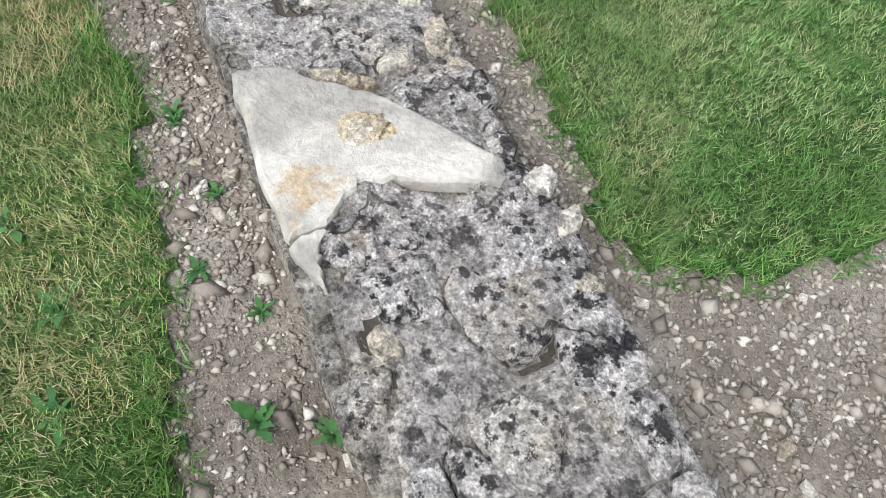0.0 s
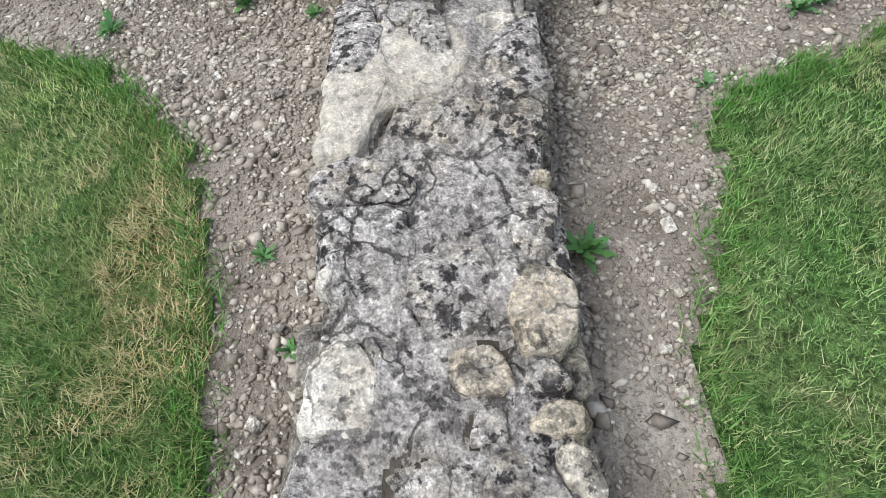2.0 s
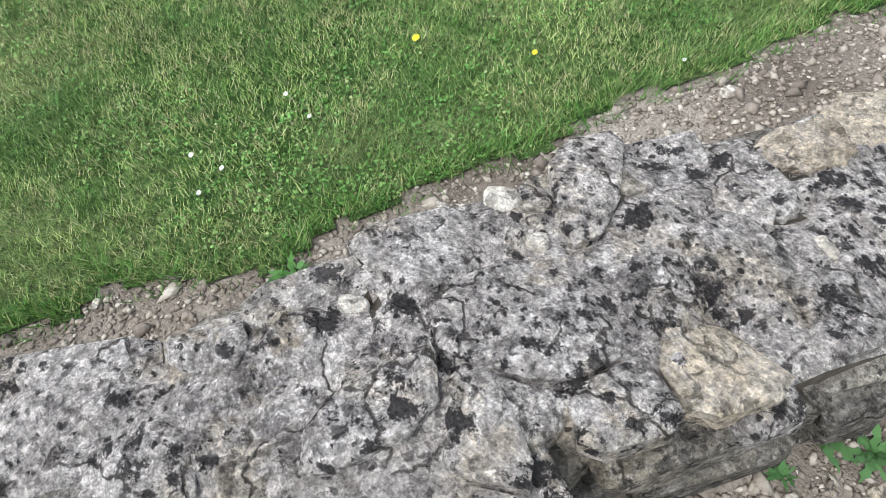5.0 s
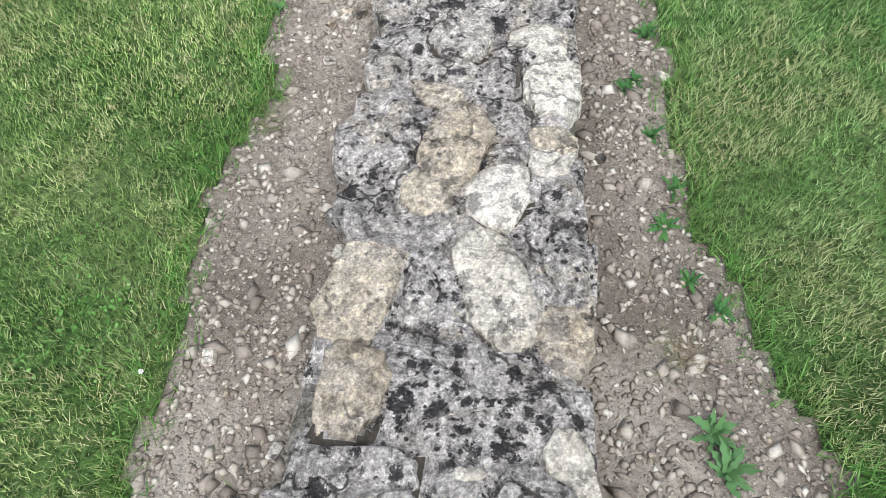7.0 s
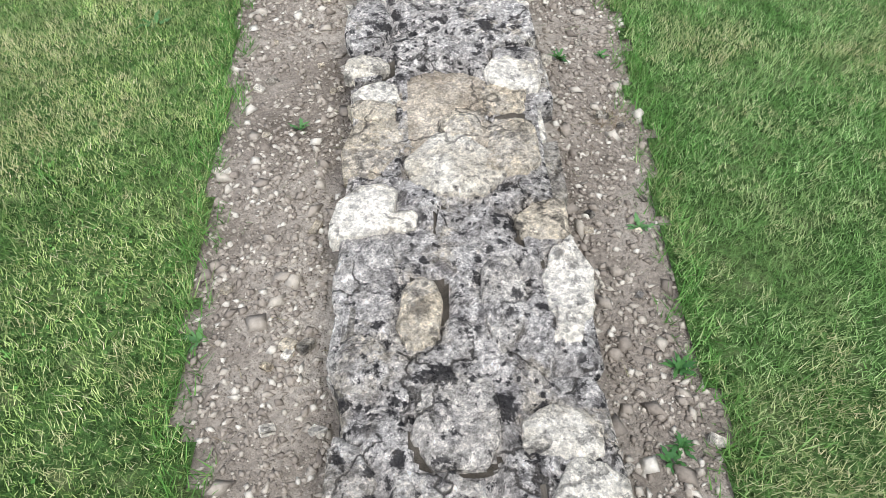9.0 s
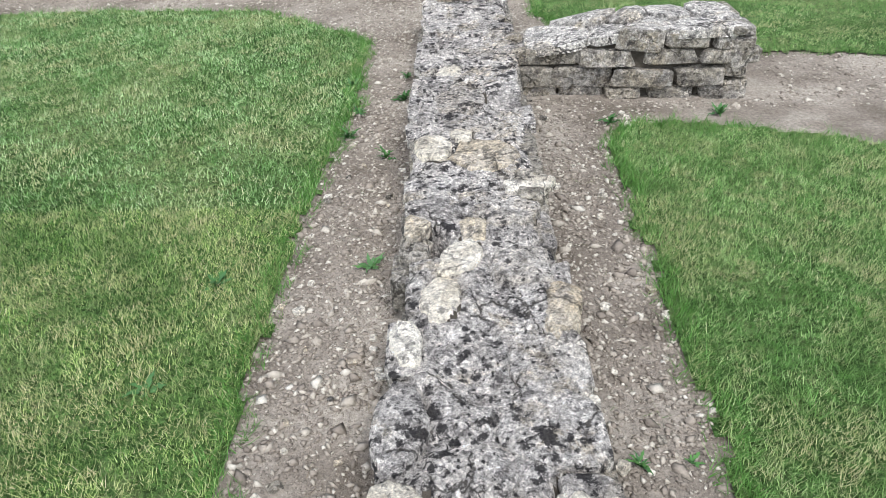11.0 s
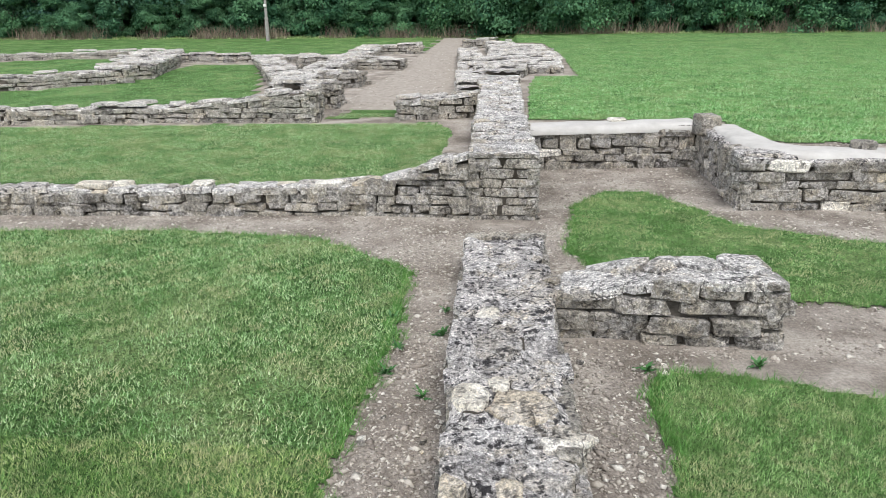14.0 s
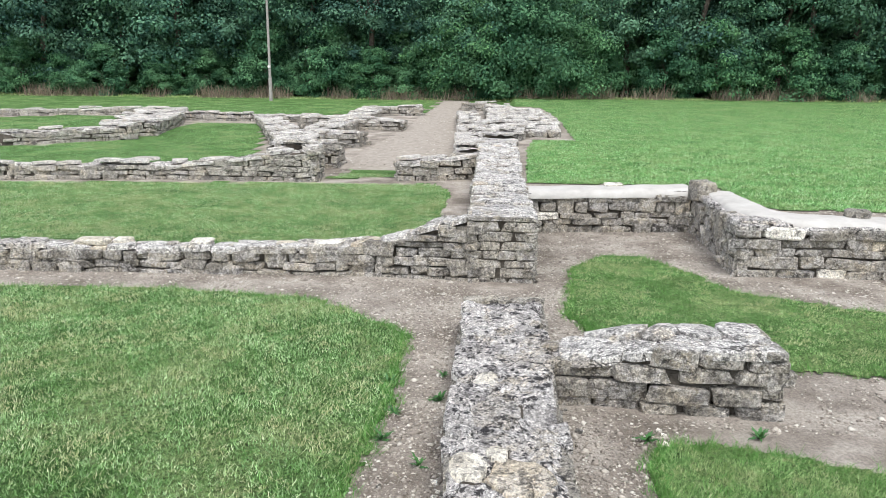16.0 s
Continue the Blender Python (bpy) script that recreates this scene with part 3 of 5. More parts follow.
    for p in seeds:
        w = ln.at(p[0])[2]
        e = w / 2 + r.uniform(-0.045, 0.02)
        cell = [(max(0.0, p[0] - spacing * 1.3), -e), (min(ln.length, p[0] + spacing * 1.3), -e), (min(ln.length, p[0] + spacing * 1.3), e), (max(0.0, p[0] - spacing * 1.3), e)]
        for q in seeds:
            if q is not p and abs(q[0] - p[0]) < spacing * 3:
                cell = clip_cell(cell, p, q)
                if len(cell) < 3:
                    break
        if len(cell) < 3:
            continue
        px, py = ln.place(*p)
        if bed and (r.random() < (0.5 if abs(p[1]) < w / 2 - 0.12 else 0.1) or any(within_bed(px, py, q) < 1.5 for q in bed + list(hollows))):
            continue
        if any(math.hypot(px - a, py - b) < c for a, b, c, _ in pits):
            continue
        c, ring = round_off(cell, r.uniform(0.001, 0.010), r)
        off = r.gauss(-0.006, 0.008)
        if spacing >= 0.2:
            off = r.uniform(-0.06, 0.11) if far else r.uniform(-0.012, 0.035)
        pick = r.random()
        kind_mat = top_mat if far or pick < 0.86 else BARE if pick < 0.965 else TAN
        slab = slab_mesh("stone", c, ring, ln.place, lambda q, o=off: ln.top(q) + o, 0.06, r.uniform(0.0, 0.010), kind_mat, r)
        if far:
            slabs.append((slab, Matrix()))
        else:
            part("stone", slab, core)
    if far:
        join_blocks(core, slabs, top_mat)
    return core, ln


def bedded_mesh(centre, ring, z, thick, mat, seed, rough=0.014):
    """A worn stone of the given outline: steep sides, a rounded arris and an uneven top."""
    n, verts, faces = len(ring), [], []
    for k, dz in ((1.03, -thick), (1.01, -0.013), (0.95, -0.003), (0.76, 0.0), (0.45, 0.002), (0.12, 0.003)):
        for x, y in ring:
            px, py = centre[0] + (x - centre[0]) * k, centre[1] + (y - centre[1]) * k
            up = rough * noise.fractal((px * 9, py * 9, seed), 0.8, 2.1, 4) if dz > -0.02 else 0.0
            verts.append((px, py, z + dz + up))
    for lvl in range(5):
        for i in range(n):
            j = (i + 1) % n
            faces.append((lvl * n + i, lvl * n + j, (lvl + 1) * n + j, (lvl + 1) * n + i))
    faces.append(tuple(5 * n + i for i in range(n)))
    return mesh_from("stone", verts, faces, mat, rough > 0.005)


def top_near(ln, x, y):
    """The height of a wall's top beside a place."""
    us = np.linspace(0, ln.length, 241)
    xs, ys = np.interp(us, ln.u, ln.n[:, 0]), np.interp(us, ln.u, ln.n[:, 1])
    return ln.top(float(us[int(np.argmin(np.hypot(xs - x, ys - y)))]))


def set_stone(wall, ln, x, y, a, b, turn, mat):
    """A stone of its own size and colour bedded in a wall's top: half length, half width, turn in degrees."""
    r = random.Random(int(1000 * (x + 50) + 977 * y))
    c, s, seed = math.cos(radians(turn)), math.sin(radians(turn)), r.uniform(0, 90)
    knots = []
    for ex, ey in ((-1, -1), (1, -1), (1, 1), (-1, 1)):
        kx, ky, cut = ex * r.uniform(0.80, 1.12), ey * r.uniform(0.80, 1.12), r.uniform(0.15, 0.75)
        along, across = (kx - ex * cut, ky), (kx, ky - ey * cut)
        knots += [across, along] if ex * ey > 0 else [along, across]
    ring = []
    for (p0, q0), (p1, q1) in zip(knots, knots[1:] + knots[:1]):
        for f in (0.0, 0.3, 0.62):
            p, q = p0 + (p1 - p0) * f, q0 + (q1 - q0) * f
            k = 1 + 0.10 * noise.noise((4 * p, 4 * q, seed)) + r.uniform(-0.03, 0.03)
            ring.append((x + a * k * p * c - b * k * q * s, y + a * k * p * s + b * k * q * c))
    z = top_near(ln, x, y) + r.uniform(-0.016, 0.0)
    part("stone", bedded_mesh((x, y), ring, z, 0.06, mat, seed), wall)


def set_outline(wall, ln, corners, mat, lift, rough=0.006):
    """A large stone of its own outline set flush into a wall's top."""
    r = random.Random(len(corners))
    x, y = sum(p[0] for p in corners) / len(corners), sum(p[1] for p in corners) / len(corners)
    if sum(p[0] * q[1] - q[0] * p[1] for p, q in zip(corners, corners[1:] + corners[:1])) < 0:
        corners = corners[::-1]
    ring = []
    for (x0, y0), (x1, y1) in zip(corners, corners[1:] + corners[:1]):
        for f in (0.06, 0.3, 0.5, 0.7, 0.94):
            ring.append((x0 + (x1 - x0) * f + r.uniform(-.008, .008), y0 + (y1 - y0) * f + r.uniform(-.008, .008)))
    part("stone", bedded_mesh((x, y), ring, top_near(ln, x, y) + lift, 0.05, mat, 3.0, rough), wall)


BED_1_A = [
    (0.08, -0.51, 0.104, 0.085, 42, BARE), (-0.12, -0.74, 0.055, 0.071, 52, BARE), (-0.14, -0.21, 0.047, 0.027, 28, TAN), (-0.16, -0.43, 0.133, 0.075, 35, BARE),
    (-0.21, -0.65, 0.041, 0.029, 22, TAN), (-0.28, -0.16, 0.028, 0.044, 39, PALE), (-0.40, -0.16, 0.037, 0.037, 15, PALE), (-0.53, -0.19, 0.040, 0.036, 38, BARE),
    (-0.77, -0.17, 0.030, 0.045, 82, TAN), (-0.88, -0.30, 0.047, 0.030, 82, PALE), (-0.89, -0.44, 0.087, 0.024, 47, TAN), (-0.91, -0.17, 0.037, 0.068, 77, TAN),
    (-0.99, -0.35, 0.088, 0.057, 50, BARE), (-1.09, -0.16, 0.028, 0.058, 65, PALE), (-1.20, -0.40, 0.090, 0.061, 76, BARE), (-1.21, -0.14, 0.037, 0.054, 104, PALE),
]
BED_1_B = [
    (-1.31, -0.29, 0.037, 0.040, 81, BARE), (-1.31, -0.16, 0.059, 0.040, 99, TAN), (-1.39, -0.17, 0.047, 0.035, 81, BARE), (-1.42, -0.30, 0.064, 0.059, 87, TAN),
    (-1.43, -0.57, 0.078, 0.110, 81, PALE), (-1.55, -0.15, 0.070, 0.107, 74, TAN), (-1.62, -0.34, 0.095, 0.116, 80, BARE), (-1.67, -0.61, 0.018, 0.027, 81, PALE),
    (-1.77, -0.14, 0.057, 0.108, 80, BARE), (-1.89, -0.10, 0.022, 0.012, 83, TAN), (-2.06, -0.11, 0.055, 0.049, 82, BARE), (-2.13, -0.34, 0.119, 0.086, 70, BARE),
    (-2.15, -0.54, 0.069, 0.141, 82, PALE), (-2.22, -0.08, 0.053, 0.039, 81, STONE), (-2.36, -0.12, 0.039, 0.035, 81, PALE), (-2.39, -0.53, 0.068, 0.132, 81, STONE),
]
BED_1_C = [
    (-2.41, -0.32, 0.050, 0.098, 101, BARE), (-2.45, -0.15, 0.061, 0.046, 74, PALE), (-2.53, -0.53, 0.065, 0.077, 81, STONE), (-2.60, -0.27, 0.079, 0.040, 80, TAN),
    (-2.72, -0.55, 0.019, 0.065, 73, PALE), (-2.79, -0.33, 0.085, 0.103, 80, STONE), (-2.80, -0.11, 0.069, 0.102, 102, PALE),
]
BED_1 = BED_1_A + BED_1_B + BED_1_C
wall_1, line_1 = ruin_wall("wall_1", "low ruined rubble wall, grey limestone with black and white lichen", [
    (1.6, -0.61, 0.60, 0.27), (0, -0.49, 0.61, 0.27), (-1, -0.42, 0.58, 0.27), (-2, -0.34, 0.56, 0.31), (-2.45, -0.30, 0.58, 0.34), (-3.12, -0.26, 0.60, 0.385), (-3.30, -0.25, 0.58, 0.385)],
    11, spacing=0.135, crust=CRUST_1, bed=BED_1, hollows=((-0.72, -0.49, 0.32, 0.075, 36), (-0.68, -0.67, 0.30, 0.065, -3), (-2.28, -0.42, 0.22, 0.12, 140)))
set_outline(wall_1, line_1, [(-1.02, -0.69), (-1.01, -0.60), (-0.86, -0.46), (-0.76, -0.37), (-0.62, -0.29), (-0.48, -0.22), (-0.43, -0.25), (-0.55, -0.46), (-0.58, -0.55), (-0.51, -0.65), (-0.52, -0.74), (-0.79, -0.72)], SLAB, 0.003, 0.004)
set_outline(wall_1, line_1, [(-0.51, -0.74), (-0.51, -0.65), (-0.45, -0.69), (-0.37, -0.71), (-0.41, -0.73)], SLAB, 0.0, 0.004)
set_outline(wall_1, line_1, [(-0.78, -0.51), (-0.75, -0.42), (-0.66, -0.39), (-0.61, -0.45), (-0.63, -0.51), (-0.72, -0.55)], OCHRE, 0.005, 0.008)

set_outline(wall_1, line_1, [(-2.02, -0.63), (-1.99, -0.53), (-2.17, -0.45), (-2.20, -0.28), (-2.36, -0.20), (-2.52, -0.25), (-2.53, -0.44), (-2.38, -0.54), (-2.30, -0.615)], SMOOTH, -0.006, 0.018)
for args in BED_1:
    set_stone(wall_1, line_1, *args)

BED_2_A = [
    (-3.50, -0.18, 0.033, 0.019, 60, PALE), (-3.64, 0.20, 0.038, 0.039, 87, PALE), (-3.51, 0.22, 0.026, 0.021, 74, PALE), (-3.26, 0.37, 0.053, 0.033, 6, BARE),
    (-3.45, 0.67, 0.078, 0.058, 0, BARE), (-3.51, 0.76, 0.111, 0.063, 5, STONE), (-3.30, 0.78, 0.033, 0.015, 13, PALE), (-3.10, 0.82, 0.047, 0.087, 5, PALE),
    (-3.57, 0.94, 0.075, 0.116, -4, TAN), (-3.11, 1.11, 0.069, 0.093, 4, TAN), (-3.46, 1.17, 0.040, 0.096, -5, BARE), (-3.60, 1.20, 0.091, 0.143, -9, TAN),
    (-3.27, 1.22, 0.086, 0.181, 17, PALE), (-3.11, 1.32, 0.054, 0.105, 9, STONE), (-3.63, 1.45, 0.089, 0.079, -3, STONE), (-3.46, 1.51, 0.070, 0.085, 3, TAN),
]
BED_2_B = [
    (-3.28, 1.52, 0.083, 0.099, -27, PALE), (-3.14, 1.56, 0.065, 0.090, -10, STONE), (-3.15, 1.63, 0.064, 0.060, 0, PALE), (-3.14, 1.68, 0.056, 0.053, 2, TAN),
    (-3.40, 1.68, 0.095, 0.124, -16, TAN), (-3.62, 1.68, 0.111, 0.134, -4, STONE), (-3.18, 1.69, 0.030, 0.037, 0, TAN), (-3.29, 1.73, 0.054, 0.039, -22, STONE),
    (-3.32, 1.81, 0.054, 0.051, -33, STONE), (-3.48, 1.84, 0.077, 0.046, -23, TAN), (-3.16, 1.89, 0.090, 0.124, 2, PALE), (-3.46, 1.93, 0.105, 0.059, -1, BARE),
    (-3.65, 1.96, 0.050, 0.106, 2, BARE), (-3.19, 2.07, 0.091, 0.063, -6, PALE), (-3.42, 2.11, 0.098, 0.115, -1, BARE), (-3.65, 2.25, 0.067, 0.078, -1, STONE),
]
BED_2_C = [
    (-3.51, 2.40, 0.059, 0.106, -8, TAN), (-3.30, 2.42, 0.054, 0.142, -1, BARE), (-3.13, 2.47, 0.067, 0.157, -1, PALE), (-3.65, 2.48, 0.080, 0.170, -1, STONE),
    (-3.36, 2.71, 0.098, 0.078, -1, STONE), (-3.18, 2.71, 0.076, 0.084, -1, TAN), (-3.56, 2.71, 0.043, 0.034, -1, PALE), (-3.67, 2.76, 0.096, 0.094, -1, PALE),
    (-3.42, 2.93, 0.166, 0.130, -38, PALE), (-3.67, 3.02, 0.091, 0.130, -24, TAN), (-3.23, 3.03, 0.083, 0.120, -2, TAN), (-3.39, 3.12, 0.068, 0.076, -1, TAN),
    (-3.67, 3.19, 0.074, 0.048, -1, TAN), (-3.25, 3.25, 0.075, 0.072, -1, TAN), (-3.67, 3.29, 0.076, 0.075, 13, PALE), (-3.21, 3.36, 0.094, 0.083, -30, PALE),
]
BED_2_D = [
    (-3.70, 3.44, 0.078, 0.051, -9, PALE), (-3.19, 3.47, 0.077, 0.065, -2, STONE), (-3.18, 3.61, 0.053, 0.043, -2, PALE), (-3.71, 3.70, 0.083, 0.190, -2, STONE),
    (-3.14, 3.77, 0.021, 0.046, -2, PALE), (-3.31, 3.96, 0.089, 0.141, -2, STONE), (-3.72, 4.02, 0.061, 0.114, -2, PALE), (-3.19, 4.17, 0.062, 0.131, -2, TAN),
    (-3.18, 4.26, 0.066, 0.083, 3, TAN), (-3.62, 4.27, 0.075, 0.129, -2, PALE), (-3.32, 4.43, 0.112, 0.101, 2, BARE), (-3.55, 4.48, 0.079, 0.102, -2, PALE),
    (-3.50, 4.67, 0.061, 0.103, 2, TAN), (-3.37, 4.79, 0.137, 0.111, 2, BARE), (-3.26, 5.02, 0.119, 0.084, 10, PALE), (-3.45, 5.25, 0.145, 0.146, 1, TAN),
]
BED_2_E = [
    (-3.69, 5.30, 0.081, 0.113, 1, PALE), (-3.56, 5.43, 0.055, 0.073, 1, PALE), (-3.57, 5.87, 0.139, 0.188, 1, BARE), (-3.64, 6.33, 0.077, 0.116, 0, PALE),
]
BED_2 = BED_2_A + BED_2_B + BED_2_C + BED_2_D + BED_2_E
wall_2, line_2 = ruin_wall("wall_2", "long low rubble wall with lichened flat stones on top", [
    (-3.95, -3.4, 0.47, 0.34), (-3.60, -1.35, 0.46, 0.36), (-3.39, -0.45, 0.42, 0.40), (-3.41, -0.05, 0.58, 0.40), (-3.38, 0.45, 0.74, 0.34), (-3.36, 0.85, 0.68, 0.27), (-3.36, 1.1, 0.62, 0.22), (-3.39, 2.0, 0.64, 0.24),
    (-3.41, 3.0, 0.64, 0.20), (-3.44, 3.8, 0.64, 0.20), (-3.48, 4.6, 0.62, 0.26), (-3.51, 5.4, 0.62, 0.31), (-3.56, 8.0, 0.66, 0.30)],
    23, spacing=0.165, ends=(1,), pits=((-3.68, 4.58, 0.085, 0.16), (-3.19, 4.52, 0.07, 0.14), (-3.13, 2.24, 0.06, 0.12)), bed=BED_2, hollows=((-3.44, 3.24, 0.12, 0.24, 0),))
set_outline(wall_2, line_2, [(-3.58, 3.37), (-3.48, 3.42), (-3.33, 3.40), (-3.27, 3.31), (-3.30, 3.16), (-3.27, 3.05), (-3.42, 3.00), (-3.58, 3.01), (-3.62, 3.12)], SANDY, -0.020, 0.014)
for args in BED_2:
    set_stone(wall_2, line_2, *args)

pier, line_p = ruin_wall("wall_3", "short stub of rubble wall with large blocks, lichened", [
    (-3.22, 6.82, 0.42, 0.30), (-2.85, 6.82, 0.46, 0.36), (-2.45, 6.82, 0.56, 0.44), (-1.83, 6.85, 0.58, 0.43)], 31, spacing=0.24, course=(0.10, 0.15), long=(0.19, 0.40), ends=(1,), pale=0.02, key="brown", tall=0.04, top_mat=PALE_TOP)
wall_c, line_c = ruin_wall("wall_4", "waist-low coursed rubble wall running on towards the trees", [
    (-3.60, 9.56, 0.73, 0.69), (-3.70, 13.0, 0.76, 0.64), (-3.80, 17.5, 0.85, 0.62), (-3.95, 19.0, 1.1, 0.62)], 41, spacing=0.22, top_mat=PALE_TOP, course=(0.065, 0.12), long=(0.15, 0.42), ends=(0,), pale=0.035, key="brown", tall=0.18)
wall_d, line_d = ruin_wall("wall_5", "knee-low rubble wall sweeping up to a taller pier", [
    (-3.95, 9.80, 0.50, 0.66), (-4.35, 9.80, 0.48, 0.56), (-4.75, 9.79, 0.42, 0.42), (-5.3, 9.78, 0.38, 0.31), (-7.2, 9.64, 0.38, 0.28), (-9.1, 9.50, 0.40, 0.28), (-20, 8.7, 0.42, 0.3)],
    51, spacing=0.22, top_mat=PALE_TOP, course=(0.06, 0.11), long=(0.13, 0.40), pale=0.03, key="brown", tall=0.2)
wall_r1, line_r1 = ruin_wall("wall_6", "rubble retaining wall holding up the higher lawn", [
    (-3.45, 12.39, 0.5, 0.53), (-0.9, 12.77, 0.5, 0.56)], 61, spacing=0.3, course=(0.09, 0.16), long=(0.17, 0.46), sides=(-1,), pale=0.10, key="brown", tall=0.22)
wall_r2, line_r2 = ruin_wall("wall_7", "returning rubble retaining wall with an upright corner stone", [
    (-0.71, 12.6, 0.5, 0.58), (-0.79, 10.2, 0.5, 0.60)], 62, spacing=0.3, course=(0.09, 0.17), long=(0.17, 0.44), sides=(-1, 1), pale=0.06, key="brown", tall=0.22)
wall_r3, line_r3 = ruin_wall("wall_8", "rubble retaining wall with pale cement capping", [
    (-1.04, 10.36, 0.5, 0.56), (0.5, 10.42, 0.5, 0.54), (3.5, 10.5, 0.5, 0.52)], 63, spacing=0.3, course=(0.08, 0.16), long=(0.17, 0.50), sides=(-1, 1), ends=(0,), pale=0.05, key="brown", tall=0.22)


def capping(name, label, nodes, seed):
    """A smoothed cement skin over a wall's top, with a wavering lower edge."""
    ln = Line(nodes)
    nu, nv = round(ln.length / 0.06), 10
    verts, faces = [], []
    for i in range(nu + 1):
        u = ln.length * i / nu
        x, y, w, h = ln.at(u)
        for k in range(nv + 1):
            f = k / nv
            v = (f - 0.5) * (w + 0.02 + 0.03 * noise.noise((u * 3, k // 5, seed)))
            px, py = ln.place(u, v)
            edge = abs(2 * f - 1)
            z = ln.top(u) + 0.040 * (1 - edge ** 6) - 0.025 * edge ** 10 + 0.016 * noise.noise((px * 2.5, py * 2.5, seed)) + 0.012
            verts.append((px, py, z))
    for i in range(nu):
        for k in range(nv):
            a = i * (nv + 1) + k
            faces.append((a, a + 1, a + nv + 2, a + nv + 1))
    low_n = len(verts)
    for i in range(nu + 1):
        for k in (0, nv):
            x, y, z = verts[i * (nv + 1) + k]
            verts.append((x, y, z - 0.05))
    for i in range(nu):
        for s, k in ((0, 0), (1, nv)):
            a, b = i * (nv + 1) + k, (i + 1) * (nv + 1) + k
            faces.append((a, b, low_n + 2 * (i + 1) + s, low_n + 2 * i + s))
    for i in (0, nu):
        faces.append([low_n + 2 * i] + [i * (nv + 1) + k for k in range(nv + 1)] + [low_n + 2 * i + 1])
    tagged(new(name, mesh_from(name, verts, faces, CEMENT, True)), label, "wall capping", kind="structure")


capping("wall_cap", "smooth pale cement capping along a retaining wall", [(-3.46, 12.44, 0.66, 0.545), (-0.95, 12.81, 0.62, 0.57)], 3)
capping("wall_cap", "smooth pale cement capping along a retaining wall", [(-0.66, 12.3, 0.42, 0.59), (-0.68, 11.0, 0.45, 0.60), (-0.56, 10.72, 0.5, 0.585), (-0.25, 10.56, 0.58, 0.565), (0.38, 10.50, 0.60, 0.555), (3.5, 10.58, 0.56, 0.53)], 9)


def loose_block(x, y, z, size, turn, key, label):
    """A single block lying on or standing in a wall."""
    ob = new("loose_stone", random.Random(int(x * 91 + y * 37)).choice(BLOCKS[key]))
    ob.matrix_world = Matrix.LocRotScale((x, y, z + size[2] / 2), Euler((0.03, -0.02, radians(turn))), size)
    return tagged(ob, label, "stone", "stones on the walls")


loose_block(-0.90, 12.2, 0.54, (0.30, 0.24, 0.26), 20, "face", "upright grey corner stone on the retaining wall")
loose_block(-2.03, 12.75, 0.60, (0.26, 0.2, 0.09), 5, "pale", "pale flat stone on the cement capping")
loose_block(0.40, 10.62, 0.60, (0.26, 0.18, 0.11), -10, "face", "small grey stone on the cement capping")
for x, y, l in ((-7.8, 9.60, 0.2), (-5.5, 9.76, 0.3), (-6.9, 9.66, 0.24), (-8.1, 9.57, 0.4)):
    loose_block(x, y, 0.285, (l, 0.2, 0.065), 3, "pale", "pale flat stone lying on the low wall")

